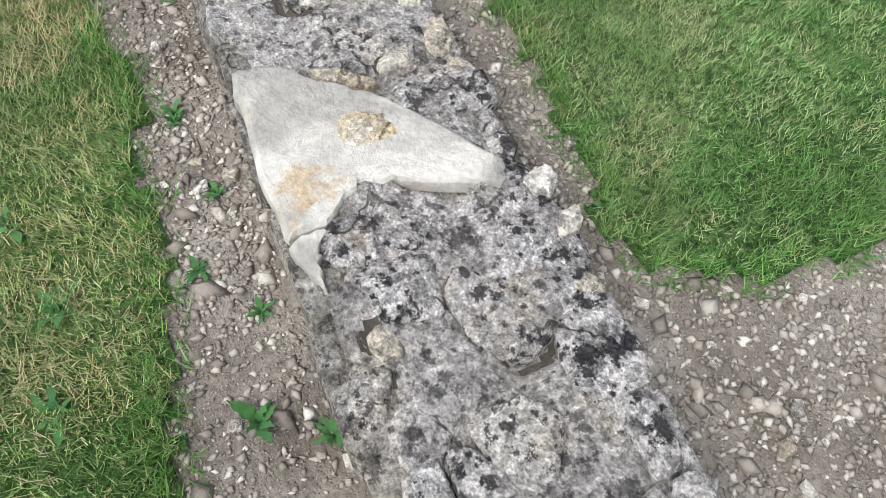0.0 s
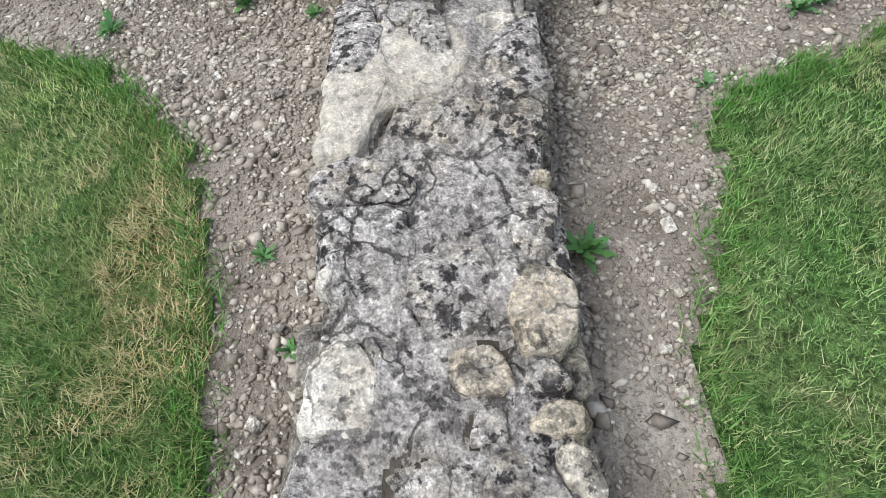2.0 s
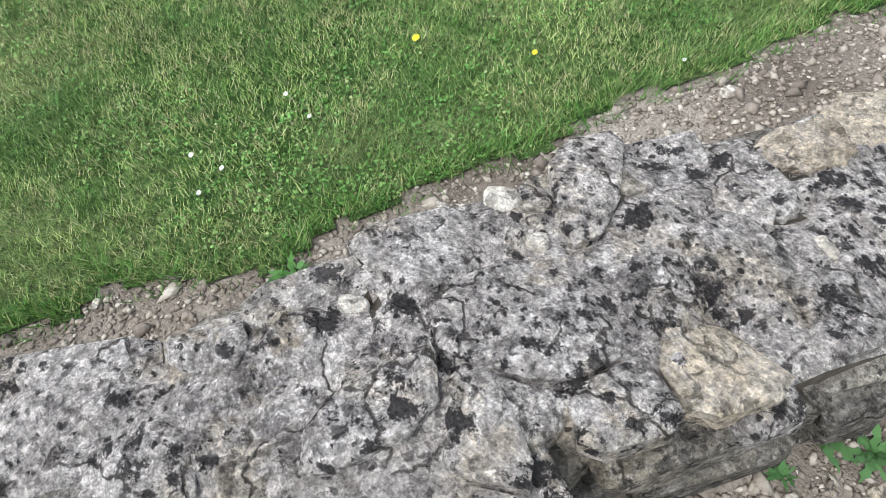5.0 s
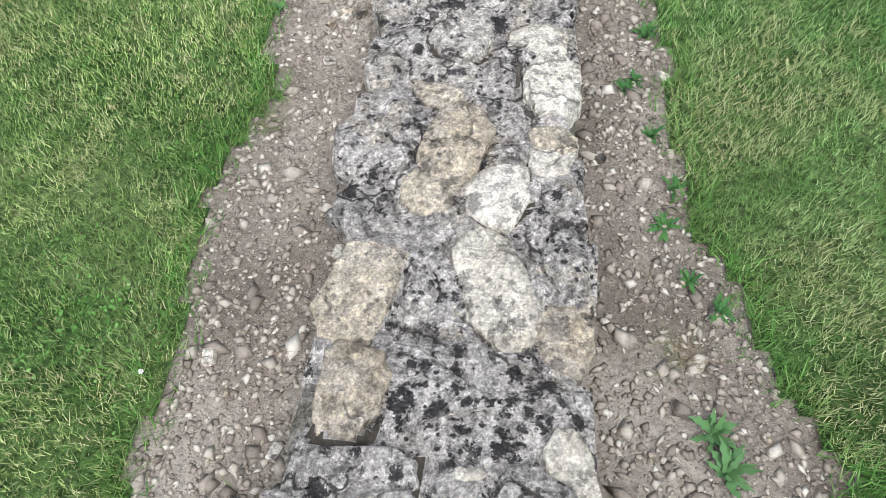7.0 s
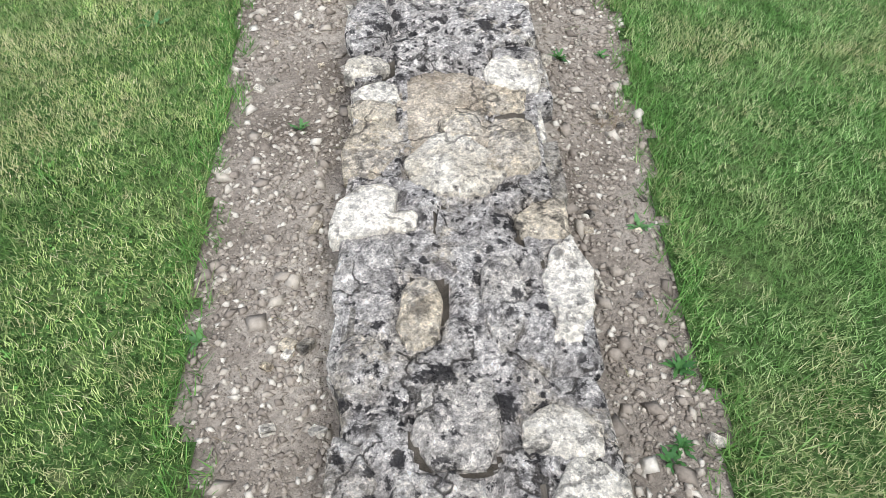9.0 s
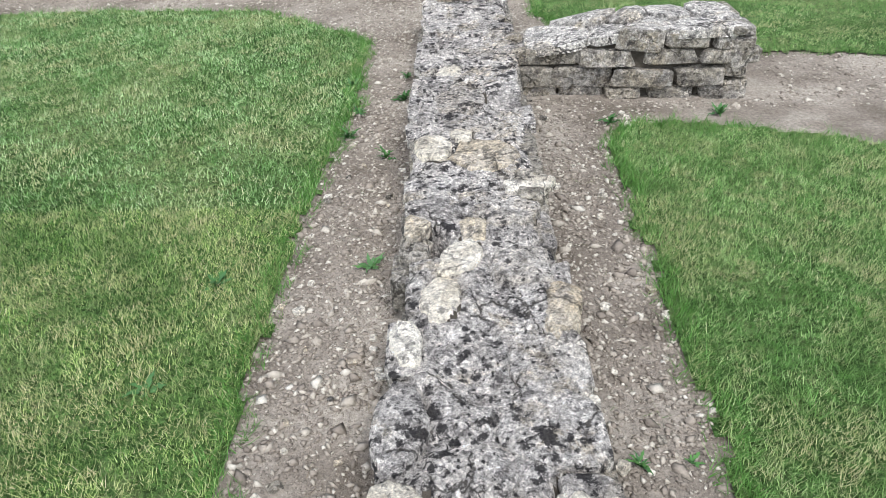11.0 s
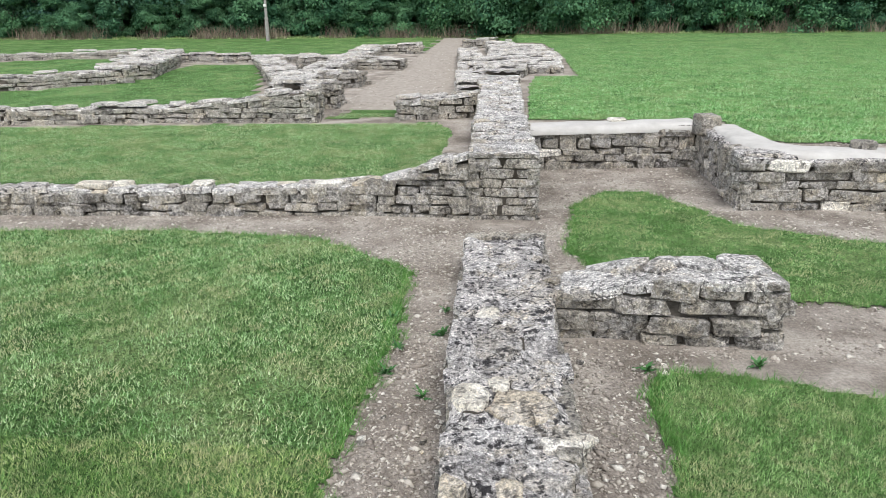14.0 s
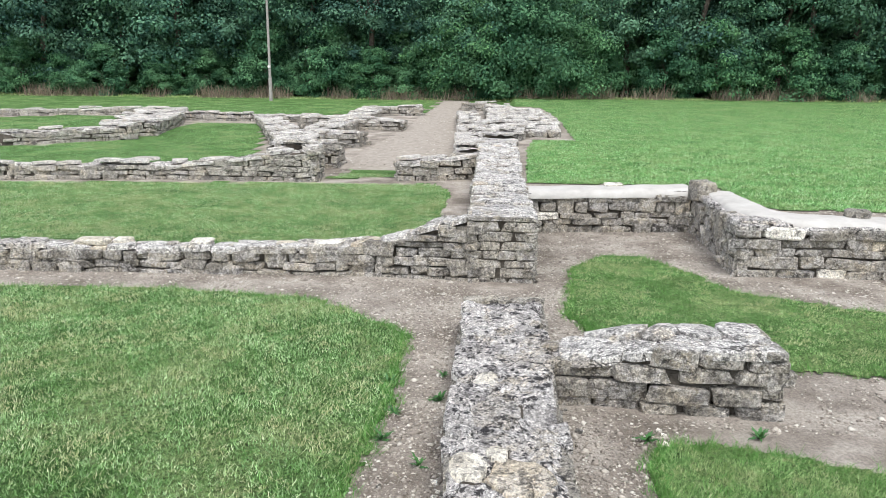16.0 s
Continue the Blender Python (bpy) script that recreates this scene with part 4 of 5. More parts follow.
# ---- the far ruins ----
FAR = [
    ([(-40, 14.3, 0.6, 0.27), (-13.7, 15.85, 0.6, 0.27), (-10.4, 16.3, 0.6, 0.32), (-8.7, 16.42, 0.7, 0.48), (-7.42, 16.5, 0.8, 0.62)], (1,), "low far rubble wall ending in a taller pier"),
    ([(-7.9, 16.9, 0.8, 0.66), (-8.5, 18.3, 0.9, 0.50), (-9.3, 20.5, 0.9, 0.42), (-11.4, 25.6, 0.9, 0.28), (-12.9, 29.0, 0.9, 0.25)], (), "broad ruined wall running back from the pier"),
    ([(-5.85, 16.68, 0.5, 0.36), (-5.0, 16.9, 0.6, 0.42), (-4.15, 17.2, 0.7, 0.52)], (0,), "short rubble stub beside the threshold"),
    ([(-8.7, 18.35, 0.8, 0.48), (-7.45, 18.35, 0.8, 0.52)], (1,), "short rubble stub at the corridor"),
    ([(-9.6, 22.0, 0.9, 0.40), (-7.7, 22.0, 0.9, 0.38)], (1,), "short rubble stub at the corridor"),
    ([(-10.8, 26.8, 0.9, 0.36), (-7.2, 26.8, 0.9, 0.32)], (1,), "short rubble stub at the corridor"),
    ([(-9.7, 32.8, 0.8, 0.34), (-7.4, 33.0, 0.8, 0.42)], (1,), "far rubble stub beside the path"),
    ([(-8.8, 18.35, 0.8, 0.44), (-9.1, 22.1, 0.9, 0.38), (-9.2, 26.8, 0.9, 0.33), (-9.5, 32.9, 0.9, 0.30)], (), "broken wall beside the gravel corridor"),
    ([(-4.35, 17.5, 0.8, 0.54), (-4.4, 18.7, 0.9, 0.55), (-4.6, 21.3, 0.8, 0.50), (-4.85, 25.3, 0.8, 0.42), (-5.4, 31.5, 0.8, 0.30)], (), "ruined wall along the gravel corridor"),
    ([(-5.85, 36.4, 0.9, 0.34), (-4.3, 36.2, 0.9, 0.36)], (0,), "far stub of wall beside the path"),
    ([(-3.9, 19.4, 1.3, 0.66), (-3.6, 24, 1.4, 0.62), (-3.8, 30, 1.4, 0.46), (-4.2, 34.5, 1.2, 0.36)], (), "broad spread of rubble walling"),
    ([(-2.75, 20.3, 0.9, 0.66), (-2.6, 24, 0.9, 0.66), (-3.0, 29, 0.9, 0.55)], (0,), "low outer rubble wall at the lawn's edge"),
    ([(-16.2, 29.4, 0.7, 0.26), (-12.8, 29.2, 0.7, 0.26), (-11.0, 29.6, 0.7, 0.26)], (), "low cross wall behind the far lawn"),
    ([(-40, 19.2, 1.0, 0.34), (-17.6, 21.0, 1.0, 0.34), (-15.0, 23.1, 1.2, 0.40)], (), "low far rubble wall"),
    ([(-15.3, 23.3, 1.6, 0.42), (-16.4, 27, 2.0, 0.36), (-18.2, 31.6, 1.8, 0.25)], (0,), "broad mass of tumbled pale rubble walling"),
    ([(-45, 29.1, 0.8, 0.25), (-26, 29.6, 0.8, 0.25), (-18.6, 31.8, 0.8, 0.25)], (), "low far rubble wall"),
]
number = 9
for nodes, ends, label in FAR:
    far_y = min(n[1] for n in nodes)
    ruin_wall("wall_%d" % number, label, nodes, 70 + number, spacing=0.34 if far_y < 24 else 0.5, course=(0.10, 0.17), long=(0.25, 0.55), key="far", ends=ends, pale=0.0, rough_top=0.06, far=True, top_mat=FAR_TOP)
    number += 1


# ---- gravel paths ----
PATH_GRAVEL = plain("pale_path_gravel", (0.26, 0.228, 0.19), (0.42, 0.375, 0.325), 7, 0.95, 0.02, 0.1)


def ribbon(name, label, nodes):
    ln = Line([(x, y, w, 0) for x, y, w in nodes])
    nu, nv = max(4, round(ln.length / 0.3)), 8
    verts, faces = [], []
    for i in range(nu + 1):
        u = ln.length * i / nu
        w = ln.at(u)[2]
        for k in range(nv + 1):
            px, py = ln.place(u, (k / nv - 0.5) * (w + 0.12 * noise.noise((u * 1.3, k // 5, 2.0))))
            verts.append((px, py, float(height(px, py)) + 0.014 + 0.006 * noise.noise((px * 2, py * 2, 1))))
    for i in range(nu):
        for k in range(nv):
            a = i * (nv + 1) + k
            faces.append((a, a + 1, a + nv + 2, a + nv + 1))
    tagged(new(name, mesh_from(name, verts, faces, PATH_GRAVEL, True)), label, "path", kind="structure")


ribbon("path", "pale gravel floor of the ruined corridor", [(-6.2, 17.75, 2.3), (-6.25, 21, 2.5), (-6.15, 26, 2.0), (-6.6, 32.5, 1.6), (-6.65, 36.5, 1.1), (-6.8, 43.5, 1.3)])

# ---- grass ----
def blades(name, label, spots, tall, wide, lean, mat, kind="stuff"):
    """Grass blades, each a bent tapered strip, at the given places on the ground."""
    n = len(spots)
    px, py = spots[:, 0], spots[:, 1]
    ang = rng.uniform(0, 2 * np.pi, n)
    la = 2.2 * wobble(px, py, 2.1, 0.9) + 1.4 * wobble(py, px, 7.0, 3.3) + rng.normal(0, 1.9, n)
    clump = 1 + 0.28 * wobble(px, py, 5.0, 1.7) + 0.22 * wobble(py, px, 11.0, 0.2)
    h, w = tall * clump * rng.uniform(0.45, 1.3, n), wide * rng.uniform(0.7, 1.3, n)
    side = np.stack([np.cos(ang), np.sin(ang), np.zeros(n)], -1) * w[:, None] / 2
    off = np.stack([np.cos(la), np.sin(la), np.zeros(n)], -1) * (lean * h * rng.uniform(0.3, 1.3, n))[:, None]
    up = np.stack([np.zeros(n), np.zeros(n), h], -1)
    b = np.stack([spots[:, 0], spots[:, 1], spots[:, 2]], -1)
    tip = b + up + off
    co = np.stack([b - side, b + side, tip], 1).reshape(-1, 3)
    return tagged(new(name, tri_soup(name, co, 3, mat)), label, "grass", kind=kind)


def scatter(x0, x1, y0, y1, density, test, sink=0.0):
    n = int((x1 - x0) * (y1 - y0) * density)
    x, y = rng.uniform(x0, x1, n), rng.uniform(y0, y1, n)
    keep = test(x, y)
    x, y = x[keep], y[keep]
    return np.stack([x, y, height(x, y) + relief(x, y) + 0.012 - sink], -1)


PARCHED = blade_material("parched_grass_blade", ((0.0, (0.26, 0.20, 0.09)), (0.35, (0.50, 0.40, 0.22)), (0.65, (0.64, 0.55, 0.35)), (1.0, (0.40, 0.46, 0.16))), 0.3)


def parched(x, y):
    """A dry hollow in the lawn beside the first wall."""
    return lawn_at(x, y) & (((x + 1.95) / 0.6) ** 2 + ((y + 1.14) / 0.26) ** 2 + 0.5 * wobble(x, y, 4.0, 0.7) + rng.uniform(-0.7, 0.7, len(x)) < 0.95)


def green_part(x, y):
    """The lawn by the first wall, thinner where it is parched."""
    return lawn_at(x, y) & (~parched(x, y) | (rng.random(len(x)) < 0.3))


near_grass = np.concatenate([scatter(-3.6, 0.9, -2.3, -0.8, 19000, green_part), scatter(-6.2, -3.9, -1.6, 5.2, 17000, lawn_at)])
blades("grass", "short mown green grass", near_grass, 0.027, 0.0027, 0.85, GRASS)
deep_grass = scatter(-2.95, 0.6, 0.0, 6.3, 18500, lawn_at)
blades("grass", "short mown deep green grass", deep_grass, 0.028, 0.0027, 0.85, DEEP)
mid_grass = np.concatenate([scatter(-9.5, -3.9, 5.2, 9.7, 6000, lawn_at), scatter(-7.8, -6.2, 0.5, 5.2, 6000, lawn_at), scatter(-10, -7.8, 0.5, 5.2, 900, lawn_at), scatter(0.6, 5, 0, 6.2, 300, lawn_at), scatter(-14, -4.4, 10.9, 17.2, 3600, lawn_at)])
blades("grass", "short mown green grass", mid_grass, 0.025, 0.0055, 0.9, GREEN)
island_grass = scatter(-3.2, 4, 6.3, 11.2, 6500, lawn_at)
blades("grass", "short mown deep green grass", island_grass, 0.020, 0.0045, 1.0, DEEP)


def straggling(x, y):
    return lawn_at(x, y) & (wobble(x, y, 2.3, 1.4) + rng.uniform(-0.8, 0.8, len(x)) > -0.35)


dry_patch = np.concatenate([scatter(-2.9, -1.2, -1.6, -0.8, 22000, parched), scatter(-1.4, 0.9, -2.2, -0.8, 9000, straggling)])
blades("grass", "parched yellow-brown grass in a dry patch of the lawn", dry_patch, 0.038, 0.0030, 1.1, PARCHED)


def fringe(x, y):
    """The lawn's outer hand's breadth, where the mower does not reach."""
    d = 0.075
    return lawn_at(x, y) & ~(lawn_at(x + d, y) & lawn_at(x - d, y) & lawn_at(x, y + d) & lawn_at(x, y - d))


def stray(x, y):
    """Just outside the lawn, where single tufts creep over the soil."""
    d = 0.055
    near = lawn_at(x + d, y) | lawn_at(x - d, y) | lawn_at(x, y + d) | lawn_at(x, y - d)
    return ~lawn_at(x, y) & near & (wobble(x, y, 7.0, 2.4) + rng.uniform(-0.6, 0.6, len(x)) > 0.1)


edge_grass = np.concatenate([scatter(-3.6, 0.9, -2.3, 0.9, 9000, stray, 0.012), scatter(-4.6, -2.3, -1.6, 8.6, 7000, stray, 0.012), scatter(-9, 1, 5.8, 11, 4000, stray, 0.012), scatter(-3.6, 0.9, -2.3, 0.9, 9000, fringe), scatter(-4.6, -2.3, -1.6, 8.6, 7000, fringe), scatter(-9, 1, 5.8, 11, 2500, fringe)])
blades("grass", "longer unmown grass fringe along the soil", edge_grass, 0.050, 0.0042, 0.95, LUSH)


def thinning(x, y):
    """Fewer blades the farther off they stand."""
    return lawn_at(x, y) & ((y > 11.3) | (x < -3.5)) & (rng.random(len(x)) < np.exp(-(y - 9.0) / 9.0))


far_grass = np.concatenate([scatter(-3.4, 16, 9.6, 42, 3000, thinning), scatter(16, 30, 18, 42, 1200, thinning), scatter(-22, -7, 16.5, 40, 1000, thinning)])
blades("grass", "short mown green grass", far_grass, 0.026, 0.013, 1.0, FRESH)


def tufted(x, y):
    """Tussocks here and there that stand above the mown grass."""
    return lawn_at(x, y) & (wobble(x, y, 2.7, 5.1) + 0.8 * wobble(y, x, 6.3, 2.6) + rng.uniform(-0.25, 0.25, len(x)) > 0.92)


tufts = np.concatenate([scatter(-3.6, 0.9, -2.3, -0.8, 9000, tufted), scatter(-6.2, -3.9, -1.6, 5.2, 8000, tufted), scatter(-2.95, 0.6, 0.0, 6.3, 8000, tufted), scatter(-9.5, -3.9, 5.2, 9.7, 3000, tufted)])
blades("grass_tufts", "darker longer tussocks in the mown lawn", tufts, 0.042, 0.0042, 1.0, LUSH)


def clover(name, label, spots, size, mat):
    """Small round leaflets lying in the turf."""
    n = len(spots)
    a, s = rng.uniform(0, 2 * np.pi, n), size * rng.uniform(0.6, 1.3, n)
    u = np.stack([np.cos(a), np.sin(a), rng.uniform(-.4, .4, n)], -1) * s[:, None]
    v = np.stack([-np.sin(a), np.cos(a), rng.uniform(-.4, .4, n)], -1) * s[:, None] * 0.8
    co = np.stack([spots - u, spots - u * 0.2 + v, spots + u, spots - u * 0.2 - v], 1).reshape(-1, 3)
    return tagged(new(name, tri_soup(name, co, 4, mat)), label, "clover", kind="stuff")


def clover_patch(x, y):
    return lawn_at(x, y) & (wobble(x, y, 0.9, 2.2) + 0.5 * wobble(x, y, 3.1, 0.3) + rng.uniform(-0.5, 0.5, len(x)) > 0.25)


patch = np.concatenate([scatter(-6.0, -3.95, -1.4, 1.8, 3200, clover_patch, -0.016), scatter(-6, -4, 1.8, 6, 500, clover_patch, -0.010)])
clover("clover", "small clover leaves growing through the lawn", patch, 0.006, LUSH)


# ---- chips and pebbles on the soil ----
WALL_LINES = (line_1, line_2, line_p, line_c, line_d, line_r1, line_r2, line_r3)


def off_walls(x, y, gap=0.02):
    free = np.ones(np.shape(x), dtype=bool)
    for ln in WALL_LINES:
        n = ln.n
        for a, b in zip(n, n[1:]):
            d = np.array([b[0] - a[0], b[1] - a[1]])
            l2 = float(d @ d)
            t = np.clip(((x - a[0]) * d[0] + (y - a[1]) * d[1]) / l2, 0, 1)
            w = (a[2] + (b[2] - a[2]) * t) / 2 + gap
            free &= np.hypot(x - a[0] - d[0] * t, y - a[1] - d[1] * t) > w
    return free


def bare(x, y):
    return ~lawn_at(x, y) & off_walls(x, y)


def strewn(x, y):
    """Bare soil, with the chips gathered in drifts."""
    return bare(x, y) & (wobble(x, y, 1.3, 1.1) + rng.uniform(-0.9, 0.9, len(x)) > -0.8)


def pebbles(name, label, spots, lo, hi, power):
    """Angular stone chips: squashed, jittered octahedra half sunk in the soil."""
    n = len(spots)
    size = lo + (hi - lo) * rng.random(n) ** power
    dirs = np.array([(1, 0, 0), (0, 1, 0), (-1, 0, 0), (0, -1, 0), (0, 0, 1), (0, 0, -1)], dtype=float)
    v = dirs[None] * (1 + rng.uniform(-0.35, 0.35, (n, 6, 1))) + rng.uniform(-0.25, 0.25, (n, 6, 3))
    v *= size[:, None, None] * np.stack([rng.uniform(0.7, 1.3, n), rng.uniform(0.5, 0.9, n), rng.uniform(0.3, 0.6, n)], -1)[:, None, :]
    a = rng.uniform(0, 2 * np.pi, n)
    c, s = np.cos(a)[:, None], np.sin(a)[:, None]
    x, y = v[..., 0] * c - v[..., 1] * s, v[..., 0] * s + v[..., 1] * c
    v = np.stack([x, y, v[..., 2]], -1) + spots[:, None, :]
    tri = np.array([(0, 1, 4), (1, 2, 4), (2, 3, 4), (3, 0, 4), (1, 0, 5), (2, 1, 5), (3, 2, 5), (0, 3, 5)])
    faces = (np.arange(n)[:, None, None] * 6 + tri[None]).reshape(-1, 3)
    me = bpy.data.meshes.new(name)
    me.vertices.add(n * 6)
    me.vertices.foreach_set("co", v.astype(np.float32).ravel())
    me.loops.add(len(faces) * 3)
    me.loops.foreach_set("vertex_index", faces.astype(np.int32).ravel())
    me.polygons.add(len(faces))
    me.polygons.foreach_set("loop_start", np.arange(0, len(faces) * 3, 3, dtype=np.int32))
    me.materials.append(PEBBLE)
    me.update(calc_edges=True)
    return tagged(new(name, me), label, "gravel", kind="stuff")


chips = np.concatenate([scatter(-3.6, -2.3, -2.8, -1.4, 6000, strewn, 0.010), scatter(-3.4, 1.2, -1.4, 0.8, 8500, strewn, 0.010), scatter(-4.6, -2.4, -1.6, 6.4, 7600, strewn, 0.010), scatter(-4.6, -2.0, 6.4, 9.3, 4200, strewn, 0.010), scatter(-9, 4, 6.4, 12.6, 1900, strewn, 0.010)])
pebbles("gravel", "pale limestone chips scattered over brown soil", chips, 0.002, 0.018, 3.6)
coarse = np.concatenate([scatter(-4.5, -2.4, -1.2, 6.4, 330, strewn, 0.008), scatter(-3.3, 1.0, -1.4, 0.7, 240, strewn, 0.008), scatter(-9, 4, 6.4, 12.6, 130, strewn, 0.010), scatter(-7.4, -5.2, 16.8, 34, 90, bare, 0.0)])
pebbles("gravel", "coarser pale limestone bits on trodden soil", coarse, 0.008, 0.038, 2.8)
lumps = np.concatenate([scatter(-3.4, 1.2, -1.4, 0.8, 24, bare, 0.010), scatter(-4.5, -2.4, -1.6, 6.6, 21, bare, 0.010)])
for x, y, z in lumps:
    l = random.uniform(0.018, 0.045)
    ob = new("loose_stone", random.choice(BLOCKS[random.choice(("pale", "pale", "tan", "face"))]))
    ob.matrix_world = Matrix.LocRotScale((x, y, z + 0.15 * l), Euler((random.uniform(-.3, .3), random.uniform(-.3, .3), random.uniform(0, 6.28))), (l, l * random.uniform(0.6, 0.9), l * random.uniform(0.35, 0.6)))
    tagged(ob, "small broken limestone lump lying on the soil", "stone", "loose stones on the soil")


straw = np.concatenate([scatter(-3.3, 0.8, -1.3, 0.7, 60, bare, 0.006), scatter(-4.4, -2.5, -1.0, 6.4, 75, bare, 0.006)])
blades("dry_straw", "thin dry grass stalks lying on the soil", straw, 0.006, 0.002, 11.0, DRY)
for x, y in ((-2.80, 1.18), (-2.86, 3.34), (-2.66, 4.9), (-4.05, 1.9)):
    n = 160
    root = np.stack([x + rng.normal(0, 0.03, n), y + rng.normal(0, 0.03, n), np.full(n, float(height(x, y) + relief(x, y)))], -1)
    blades("dry_tuft", "withered brown tuft of grass on the soil", root, 0.035, 0.0016, 2.2, DRY, kind="")


# ---- weeds and flowers ----
def leaf_blade(seed):
    """One lobed leaf, a unit long, arching up from its root."""
    r = random.Random(seed)
    verts, faces = [], []
    lift, segs = r.uniform(0.25, 0.7), 7
    for i in range(segs + 1):
        f = i / segs
        w = 0.11 * math.sin(math.pi * (0.08 + 0.88 * f)) * (1.35 if i % 2 else 0.7)
        z = lift * f - 0.8 * lift * f * f + 0.01
        for s in (-1, 0, 1):
            verts.append((f, w * s + 0.05 * math.sin(3 * f + seed), z + 0.05 * abs(s) * math.sin(2 * i + seed)))
    for i in range(segs):
        for s in (0, 1):
            p = 3 * i + s
            faces.append((p, p + 1, p + 4, p + 3))
    return mesh_from("leaf", verts, faces, WEED, True)


LEAVES = [leaf_blade(i) for i in range(5)]
SMALL_WEEDS = ((-0.51, -0.86), (-0.69, -0.96), (-1.20, -0.86), (-0.16, -0.82), (-0.36, 0.05), (-0.89, -0.84), (-1.96, -0.84), (-1.66, -0.75), (-1.17, -0.87), (-3.02, -0.73), (-3.16, -0.74), (-2.98, 0.53), (-2.43, 0.50),
               (-2.84, 1.89), (-2.91, 2.09), (-2.82, 1.57), (-2.77, 1.40), (-2.70, 1.31), (-2.79, 1.70), (-4.13, 2.46), (-3.95, 3.32), (-2.85, 2.84), (-2.84, 2.34), (-2.84, 3.71), (-3.0, 3.70), (-2.88, 2.13))
LARGE_WEEDS = ((-0.26, -0.96), (-1.86, 0.01), (-3.07, -1.48), (-3.13, -0.99), (-3.02, 0.65), (-2.73, 0.89), (-2.75, 0.98), (-2.95, 0.72), (-3.91, -0.31), (-3.96, 6.99), (-4.22, 6.40), (-4.23, 6.04), (-3.98, 5.77), (-2.69, 6.20),
               (-2.02, 6.31), (-4.33, 6.83), (-4.57, 4.61), (-3.95, 6.6), (-3.94, 4.74), (-0.49, -1.36), (-0.75, -1.28), (-1.04, -1.36), (-4.63, 4.0))
for spots, size, label in ((SMALL_WEEDS, 0.045, "small green weed rooted in the stony soil"), (LARGE_WEEDS, 0.075, "leafy green weed rosette by the wall")):
    for x, y in spots:
        weed = thing("weed", label, "weed", (x, y, float(height(x, y) + relief(x, y)) + 0.002), "weeds along the walls")
        count = random.randint(13, 20)
        for k in range(count):
            q = size * random.uniform(0.4, 1.25)
            part("leaf", random.choice(LEAVES), weed, m=Matrix.LocRotScale((0, 0, 0), Euler((0, random.uniform(-0.9, 0.1), 6.283 * k / count + random.uniform(-.4, .4))), (q, q * random.uniform(0.8, 1.3), q)))


def flower_mesh(mat, petals):
    verts, faces = [(0, 0, 0.006)], []
    for k in range(petals):
        a = 2 * math.pi * k / petals
        b = len(verts)
        for d, t in ((0.5, -0.22), (1.0, -0.16), (1.0, 0.16), (0.5, 0.22)):
            verts.append((d * math.cos(a + t), d * math.sin(a + t), 0.10 * d))
        faces += [(0, b, b + 3), (b, b + 1, b + 2, b + 3)]
    return mesh_from("petals", verts, faces, mat)


STEM = mesh_from("stem", [(-.06, 0, 0), (.06, 0, 0), (.05, 0, 1), (-.05, 0, 1), (0, -.06, 0), (0, .06, 0), (0, .05, 1), (0, -.05, 1)], [(0, 1, 2, 3), (4, 5, 6, 7)], WEED)
YF, WF = flower_mesh(YELLOW, 14), flower_mesh(WHITE, 11)
for x, y, me, k, label in ((-4.67, 0.31, YF, 0.014, "yellow"), (-4.41, 0.63, YF, 0.010, "yellow"), (-4.60, -0.165, WF, 0.009, "white"), (-4.46, -0.12, WF, 0.008, "white"), (-4.46, -0.50, WF, 0.010, "white"),
                           (-4.36, -0.42, WF, 0.009, "white"), (-4.29, -0.50, WF, 0.009, "white"), (-4.16, 1.02, WF, 0.007, "white")):
    fl = thing("flower", "small %s flower in the lawn" % label, "flower", (x, y, 0.02), "flowers in the lawn")
    part("petals", me, fl, m=Matrix.LocRotScale((0, 0, 0.034), Euler((0.3, 0.2, 0)), (k, k, k)))
    part("stem", STEM, fl, m=Matrix.LocRotScale((0, 0, -0.005), None, (0.02, 0.02, 0.04)))


